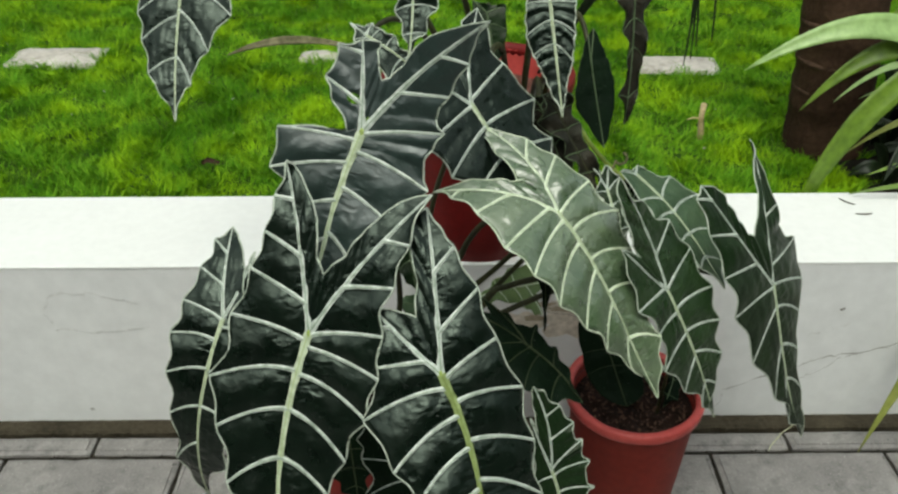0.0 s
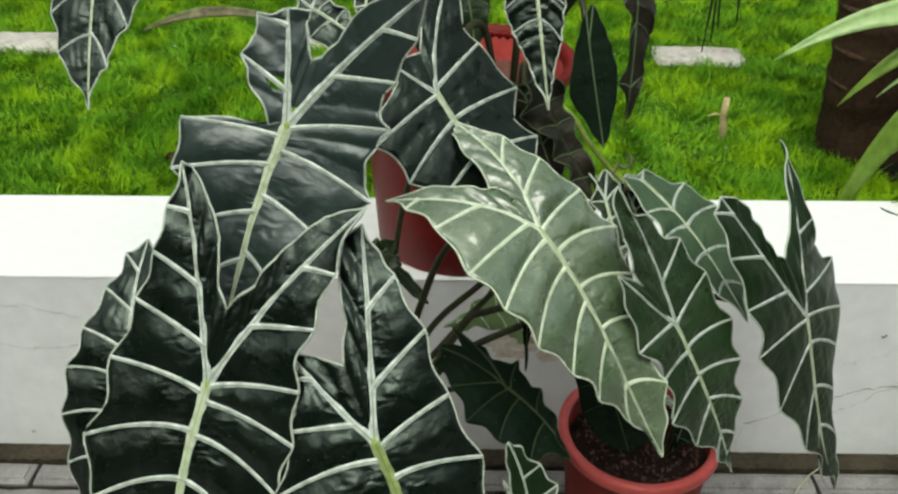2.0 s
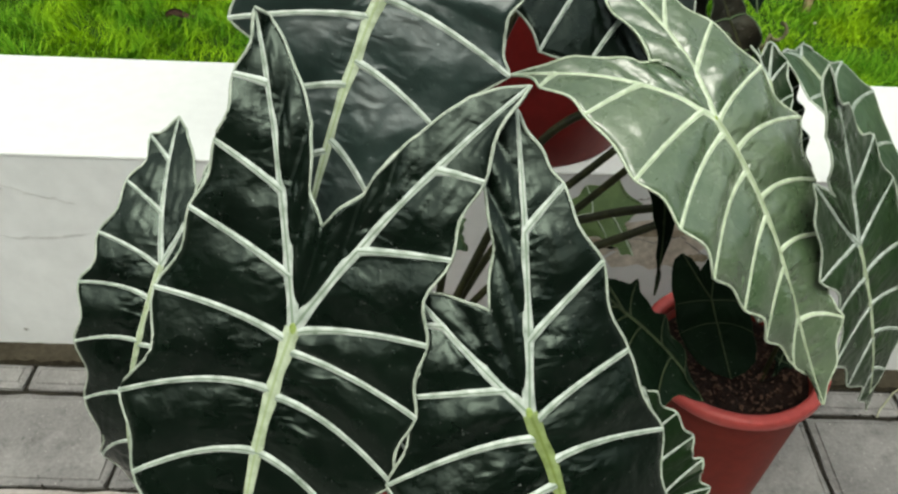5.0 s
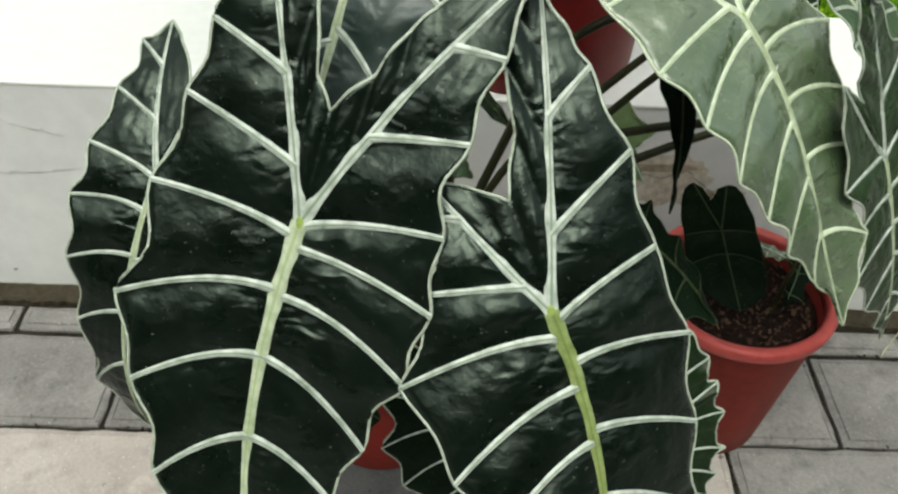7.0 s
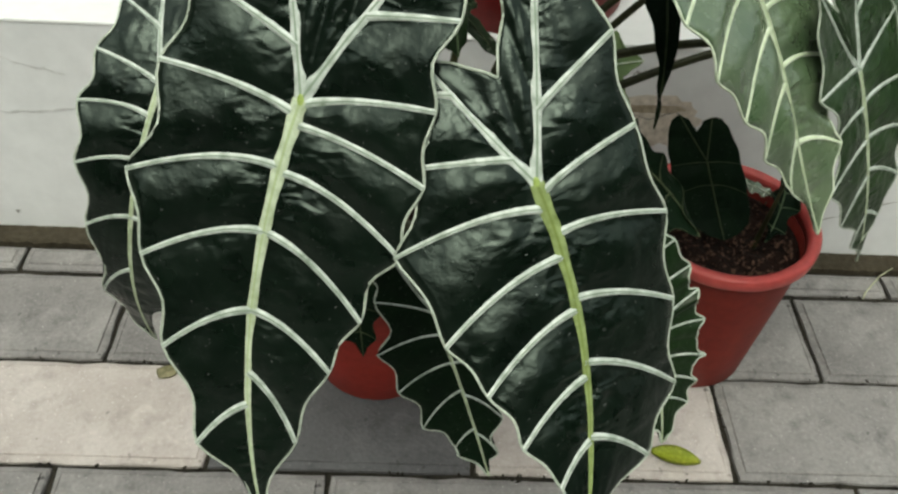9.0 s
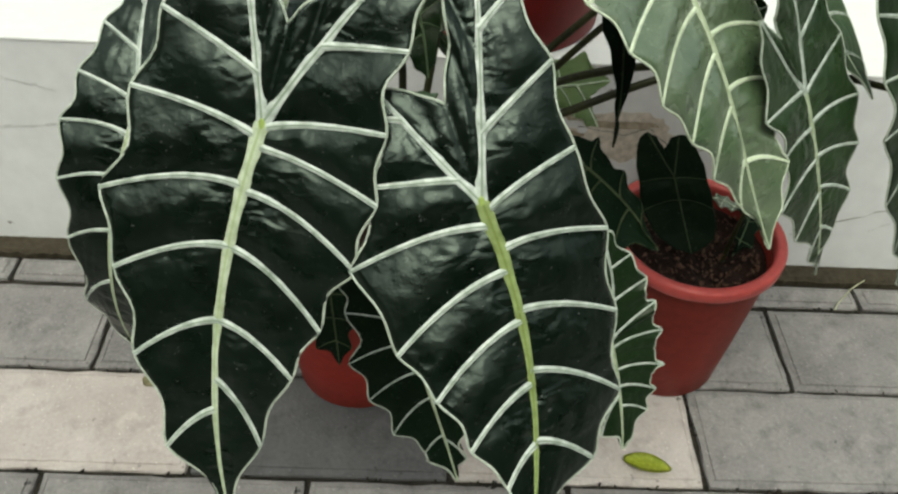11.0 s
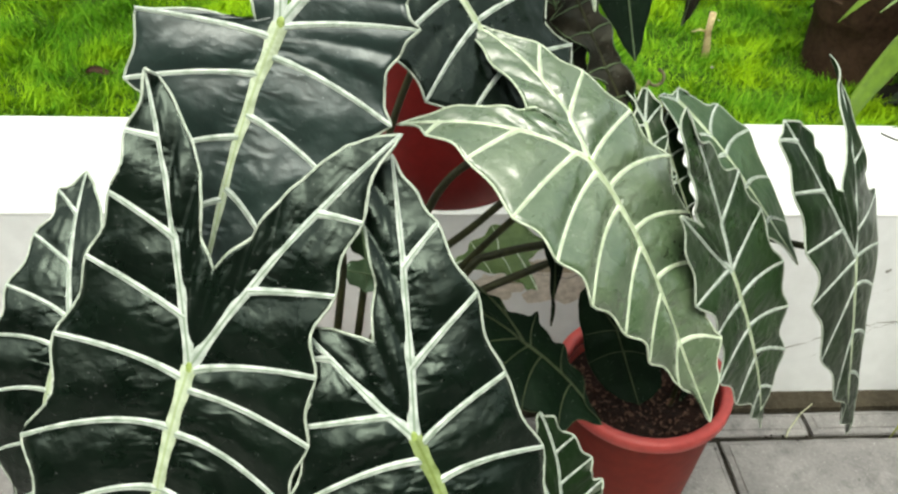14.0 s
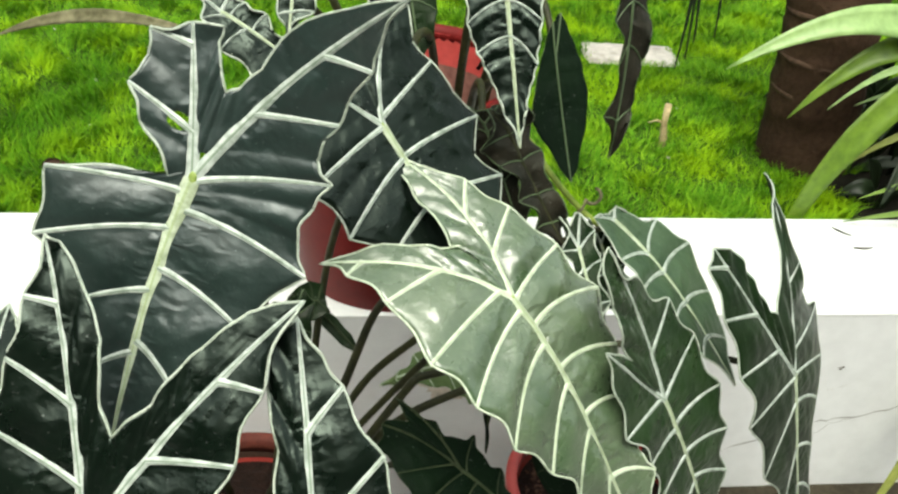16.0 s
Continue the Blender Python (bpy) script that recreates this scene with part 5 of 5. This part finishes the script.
for points in (
    ((-0.085, 0.895, 0.17), (-0.063, 0.90, 0.344), (-0.058, 0.89, 0.440), (-0.070, 0.80, 0.640), (-0.078, 0.737, 0.710)),
    ((-0.060, 0.905, 0.17), (-0.034, 0.960, 0.370), (-0.012, 0.965, 0.515), (0.030, 0.920, 0.665)),
    ((-0.075, 0.890, 0.17), (-0.002, 0.900, 0.390), (0.036, 0.895, 0.500), (0.085, 0.830, 0.580), (0.122, 0.757, 0.608)),
    ((-0.070, 0.870, 0.17), (0.045, 0.845, 0.420), (0.083, 0.850, 0.455), (0.170, 0.810, 0.500), (0.250, 0.758, 0.511)),
    ((-0.065, 0.880, 0.17), (0.027, 0.860, 0.358), (0.112, 0.860, 0.425), (0.250, 0.870, 0.470), (0.403, 0.838, 0.463)),
    ((-0.070, 0.910, 0.17), (0.008, 0.930, 0.350), (0.076, 0.930, 0.433), (0.160, 0.930, 0.520), (0.240, 0.915, 0.572)),
):
    petiole_through(front, points)
petiole_through(raised, ((0.130, 1.15, 0.46), (0.160, 1.10, 0.575), (0.181, 1.05, 0.588), (0.195, 1.00, 0.579), (0.212, 0.95, 0.572), (0.232, 0.915, 0.566)), 0.0036, 0.0026, PETIOLE_LIME)
petiole(small, (0.272, 0.930, SMALL_SOIL - 0.005), (0.252, 0.925, 0.25), (0.232, 0.911, 0.304), 0.004, 0.003)
for x, y, h in ((0.315, 0.905, 0.085), (0.255, 0.945, 0.05)):
    petiole(small, (x, y, SMALL_SOIL - 0.004), (x + 0.004, y + 0.003, SMALL_SOIL + h * 0.5), (x + 0.012, y + 0.012, SMALL_SOIL + h), 0.0035, 0.0015)
for start, middle, end in (
    ((0.10, 1.17), (0.09, 1.06, 0.80), (0.033, 0.846, 0.698)),
    ((0.08, 1.18), (-0.10, 1.20, 0.98), (-0.300, 1.042, 0.830)),
    ((0.11, 1.15), (0.125, 1.02, 0.97), (0.114, 0.884, 0.801)),
    ((0.12, 1.16), (0.165, 1.08, 0.84), (0.181, 0.978, 0.701)),
    ((0.08, 1.17), (0.065, 1.10, 0.78), (0.057, 1.046, 0.739)),
    ((0.12, 1.14), (0.120, 1.00, 0.74), (0.113, 0.905, 0.668)),
    ((0.13, 1.17), (0.190, 1.05, 0.98), (0.197, 0.864, 0.828)),
    ((0.09, 1.15), (0.010, 1.06, 0.93), (-0.031, 0.940, 0.808)),
    ((0.09, 1.16), (-0.030, 1.04, 0.80), (-0.084, 0.915, 0.750)),
    ((0.12, 1.15), (0.130, 1.02, 0.72), (0.126, 0.885, 0.690)),
):
    petiole(raised, (*start, WALL_TOP + RAISED_SOIL - 0.01), middle, end, 0.005, 0.003, PETIOLE)


# a dried leaf seen on its edge, and narrow hanging tips
dry = strap(raised, (-0.100, 0.835, 0.768), (-0.170, 0.872, 0.770), (-0.238, 0.897, 0.737), 0.0042, DRY, 0.3)
dry.name = "leaf"
tagged(dry, "dry curled olive-brown leaf")
for top, bottom, w in (((0.308, 1.05, 0.90), (0.331, 1.05, 0.692), 0.0035), ((0.338, 1.05, 0.90), (0.318, 1.05, 0.666), 0.0035), ((0.343, 1.06, 0.90), (0.350, 1.05, 0.698), 0.003), ((0.322, 1.06, 0.90), (0.326, 1.05, 0.676), 0.003)):
    strap(raised, (0.14, 1.15, 0.62), (top[0], top[1], 1.0), bottom, w, STRAP_DARK)

# a dried leaf stalk rolled into a curl
curl = [(0.225 + 0.010 * math.cos(0.55 * k) * (1 - 0.03 * k), 0.926 + 0.001 * k, 0.588 + 0.010 * math.sin(0.55 * k) * (1 - 0.03 * k)) for k in range(15)]
part("dried_curl", tube([Vector(p) - front.location for p in [(0.208, 0.930, 0.572), (0.213, 0.928, 0.579)] + curl[6:]], [0.0016] * 11, 7), DRY, front, "dried stalk rolled into a curl")

# fallen leaf and crumbs on the wall
bm = bmesh.new()
rows = []
for i in range(13):
    t = i / 12
    w = 0.0125 * math.sin(math.pi * (0.06 + 0.92 * t)) ** 0.75
    rows.append([bm.verts.new((0.0, 0.0, 0.0)) for _ in range(5)])
    for k, a in enumerate((-1, -0.5, 0, 0.5, 1)):
        rows[-1][k].co = ((t - 0.5) * 0.056, a * w, 0.003 + 0.003 * abs(a) + 0.003 * math.sin(3 * t))
for a, b in zip(rows, rows[1:]):
    for k in range(4):
        bm.faces.new((a[k], b[k], b[k + 1], a[k + 1]))
bmesh.ops.solidify(bm, geom=bm.faces[:], thickness=0.0008)
fallen = part("fallen_leaf", bm, LIME_LEAF, at=(0.240, 0.744, 0.001), turn=(0, 0, -14))
tagged(fallen, "yellow-green fallen leaf lying on the paving", "leaf")
bm = bmesh.new()
rows = []
for i in range(9):
    t = i / 8
    w = 0.0028 * math.sin(math.pi * (0.05 + 0.9 * t))
    rows.append([bm.verts.new(((t - 0.5) * 0.030, a * w + 0.004 * (t - 0.5) ** 2, 0.0012 * (1 - abs(a)) + 0.0006)) for a in (-1, 0, 1)])
for a, b in zip(rows, rows[1:]):
    for k in range(2):
        bm.faces.new((a[k], b[k], b[k + 1], a[k + 1]))
bmesh.ops.solidify(bm, geom=bm.faces[:], thickness=0.0005)
husk = part("husk", bm, CRACK, at=(0.728, 1.234, WALL_TOP + 0.0006), turn=(0, 0, 2))
tagged(husk, "tiny grey dried husk on the white wall top", "husk", "crumbs on the wall")
copy_thing(husk, pose(0.716, 1.277, WALL_TOP + 0.0006, 0, 0, -50))

# a pale straw on the paving
bm = tube([(0.552, 1.002, 0.0015), (0.559, 1.013, 0.002), (0.590, 1.044, 0.003), (0.632, 1.074, 0.002)], [0.0008, 0.0012, 0.0011, 0.0006], 6)
tagged(part("straw", bm, LIME_DRY), "pale dry grass straw lying on the paving", "straw")

# pale petals and crumbs in the grass
rng = random.Random(12)
bm = bmesh.new()
for _ in range(26):
    m = Matrix.Translation((rng.uniform(-1.3, 0.75), rng.uniform(1.36, 2.4), LAWN + rng.uniform(0.010, 0.022))) @ Euler((rng.uniform(-0.6, 0.6), rng.uniform(-0.6, 0.6), rng.uniform(0, 6))).to_matrix().to_4x4()
    k = rng.uniform(0.0025, 0.0050)
    bmesh.ops.create_icosphere(bm, subdivisions=1, radius=1, matrix=m @ Matrix.Diagonal((k, k * rng.uniform(0.4, 0.8), k * 0.25, 1)))
litter = part("litter", bm, SLAB)
tagged(litter, "pale fallen petals and crumbs in the lawn", "litter", kind="stuff")

# a dry brown leaf caught in the grass
bm = bmesh.new()
rows = []
for i in range(10):
    t = i / 9
    w = 0.011 * math.sin(math.pi * (0.06 + 0.9 * t)) ** 0.8
    rows.append([bm.verts.new(((t - 0.5) * 0.040, a * w, 0.014 + 0.008 * abs(a) * (1 - t) + 0.004 * math.sin(5 * t))) for a in (-1, -0.5, 0, 0.5, 1)])
for a, b in zip(rows, rows[1:]):
    for k in range(4):
        bm.faces.new((a[k], b[k], b[k + 1], a[k + 1]))
bmesh.ops.solidify(bm, geom=bm.faces[:], thickness=0.0008)
brown = part("fallen_leaf", bm, COIR, at=(-0.450, 1.471, LAWN), turn=(4, -6, 10))
tagged(brown, "dry brown curled leaf caught in the grass", "leaf")


# ---- paving stones ----
def paver_mesh(lx, ly, seed):
    """A paver with a worn chamfer and a fine groove inside it."""
    rng = random.Random(seed)
    rings = ((0.0, -0.030), (0.0, -0.0042), (0.0022, -0.0026), (0.0068, -0.0014), (0.0074, -0.0026), (0.0082, -0.0026), (0.0092, -0.0002), (0.016, 0.0))
    nx, ny = (10, 5) if ly > 0.08 else (10, 2)
    verts, faces = [], []
    for k, (inset, z) in enumerate(rings):
        hx, hy = lx / 2 - inset, ly / 2 - inset
        loop = [(-hx + 2 * hx * i / nx, -hy) for i in range(nx)] + [(hx, -hy + 2 * hy * i / ny) for i in range(ny)]
        loop += [(hx - 2 * hx * i / nx, hy) for i in range(nx)] + [(-hx, hy - 2 * hy * i / ny) for i in range(ny)]
        for x, y in loop:
            worn = rng.uniform(-0.0014, 0.0007) if k in (1, 2) else 0.0
            f = 1 + worn / max(0.02, math.hypot(x, y)) * 1.6
            verts.append((x * f, y * f, z + (rng.uniform(-0.001, 0.0003) if k in (1, 2) else 0)))
    n = 2 * (nx + ny)
    for k in range(len(rings) - 1):
        for i in range(n):
            faces.append((k * n + i, k * n + (i + 1) % n, (k + 1) * n + (i + 1) % n, (k + 1) * n + i))
    last = (len(rings) - 1) * n
    faces.append(tuple(range(last, last + n)))
    me = bpy.data.meshes.new("paver")
    me.from_pydata(verts, [], faces)
    me.update()
    return me


PITCH, DEEP, GAP = 0.299, 0.1435, 0.0060
meshes = {}


def paving(x, y, lx, ly, mat, seed):
    key = (round(lx, 3), round(ly, 3), mat.name, seed % 3)
    if key not in meshes:
        me = paver_mesh(lx, ly, seed % 3)
        me.materials.append(mat)
        meshes[key] = me
    ob = new("paver", meshes[key])
    rng = random.Random(seed)
    ob.location = (x, y, rng.uniform(-0.0015, 0.0012))
    ob.rotation_euler = (rng.uniform(-0.004, 0.004), rng.uniform(-0.003, 0.003), rng.uniform(-0.004, 0.004))
    ob.parent = bed
    return ob


seed = 0
for k in range(8):
    paving(-0.75 + k * PITCH, 1.0315, PITCH - GAP, 0.040, PAVER, seed + k)
for row in range(14):
    y1 = 1.0055 - row * DEEP
    shift = 0.454 if row % 2 == 0 else 0.308
    if row == 2:
        shift = 0.444
    for k in range(-6, 5):
        seed += 1
        x = shift + (k - 0.5) * PITCH
        if abs(x) > 1.5 and row < 5 or abs(x) > 1.9:
            continue
        mat = PAVER
        if row == 1 and k in (-1, -2, 0):
            mat = PAVER_BEIGE
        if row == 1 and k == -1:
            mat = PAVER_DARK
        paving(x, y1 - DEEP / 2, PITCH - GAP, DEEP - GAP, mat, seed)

# a round stain on the beige stone
bm = bmesh.new()
ring = [bm.verts.new((0.0135 * math.cos(a) * (1 + 0.10 * math.sin(3 * a + 1)), 0.0105 * math.sin(a) * (1 + 0.08 * math.cos(2 * a)), 0.0)) for a in [2 * math.pi * i / 28 for i in range(28)]]
bm.faces.new(ring)
r = bmesh.ops.extrude_face_region(bm, geom=bm.faces[:])
for g in r["geom"]:
    if isinstance(g, bmesh.types.BMVert):
        g.co.z += 0.0008
        g.co.x *= 0.8
        g.co.y *= 0.8
spot = part("dirt_patch", bm, DRY, at=(-0.361, 0.845, 0.0018), turn=(0, 0, 15))
tagged(spot, "round dried mud patch on the beige paver", "dirt")

# dirt and crumbs packed into the joints
rng = random.Random(21)
bm = bmesh.new()
for _ in range(520):
    row = rng.randrange(0, 4)
    y1 = 1.0055 - row * DEEP
    shift = (0.454 if row % 2 == 0 else 0.308) if row != 2 else 0.444
    if rng.random() < 0.68:
        p = (rng.uniform(-0.75, 0.95), y1 + rng.gauss(0, 0.0022), -0.0045)
    else:
        p = (shift + rng.randrange(-4, 3) * PITCH + rng.gauss(0, 0.002), y1 - rng.random() * DEEP, -0.0045)
    k = rng.uniform(0.0010, 0.0023)
    m = Matrix.Translation(p) @ Euler((0, 0, rng.uniform(0, 6))).to_matrix().to_4x4() @ Matrix.Diagonal((k * rng.uniform(1, 3.0), k, k * 0.5, 1))
    bmesh.ops.create_icosphere(bm, subdivisions=1, radius=1, matrix=m)
crumbs = part("joint_dirt", bm, JOINT)
tagged(crumbs, "dark crumbs of dirt packed in the paving joints", "dirt", kind="stuff")

# the paving goes on to the added walls
bm = bmesh.new()
for row in range(-1, 31):
    y1 = 1.0055 - row * DEEP
    shift = 0.454 if row % 2 == 0 else 0.308
    for k in range(-18, 17):
        x = shift + (k - 0.5) * PITCH
        near = -6 <= k < 5 and 0 <= row < 14 and not (abs(x) > 1.5 and row < 5 or abs(x) > 1.9)
        if near or row < 0 or abs(x) > 4.5:
            continue
        a, b, z = (PITCH - GAP) / 2, (DEEP - GAP) / 2, -0.004
        y = y1 - DEEP / 2
        lower = [bm.verts.new((x + i * a, y + j * b, z)) for i, j in ((-1, -1), (1, -1), (1, 1), (-1, 1))]
        upper = [bm.verts.new((x + i * (a - 0.008), y + j * (b - 0.008), 0.0)) for i, j in ((-1, -1), (1, -1), (1, 1), (-1, 1))]
        bm.faces.new(upper)
        for i in range(4):
            bm.faces.new((lower[i], lower[(i + 1) % 4], upper[(i + 1) % 4], upper[i]))
rest = part("paver_field", bm, PAVER, bed, smooth=False)
tagged(rest, kind="stuff")
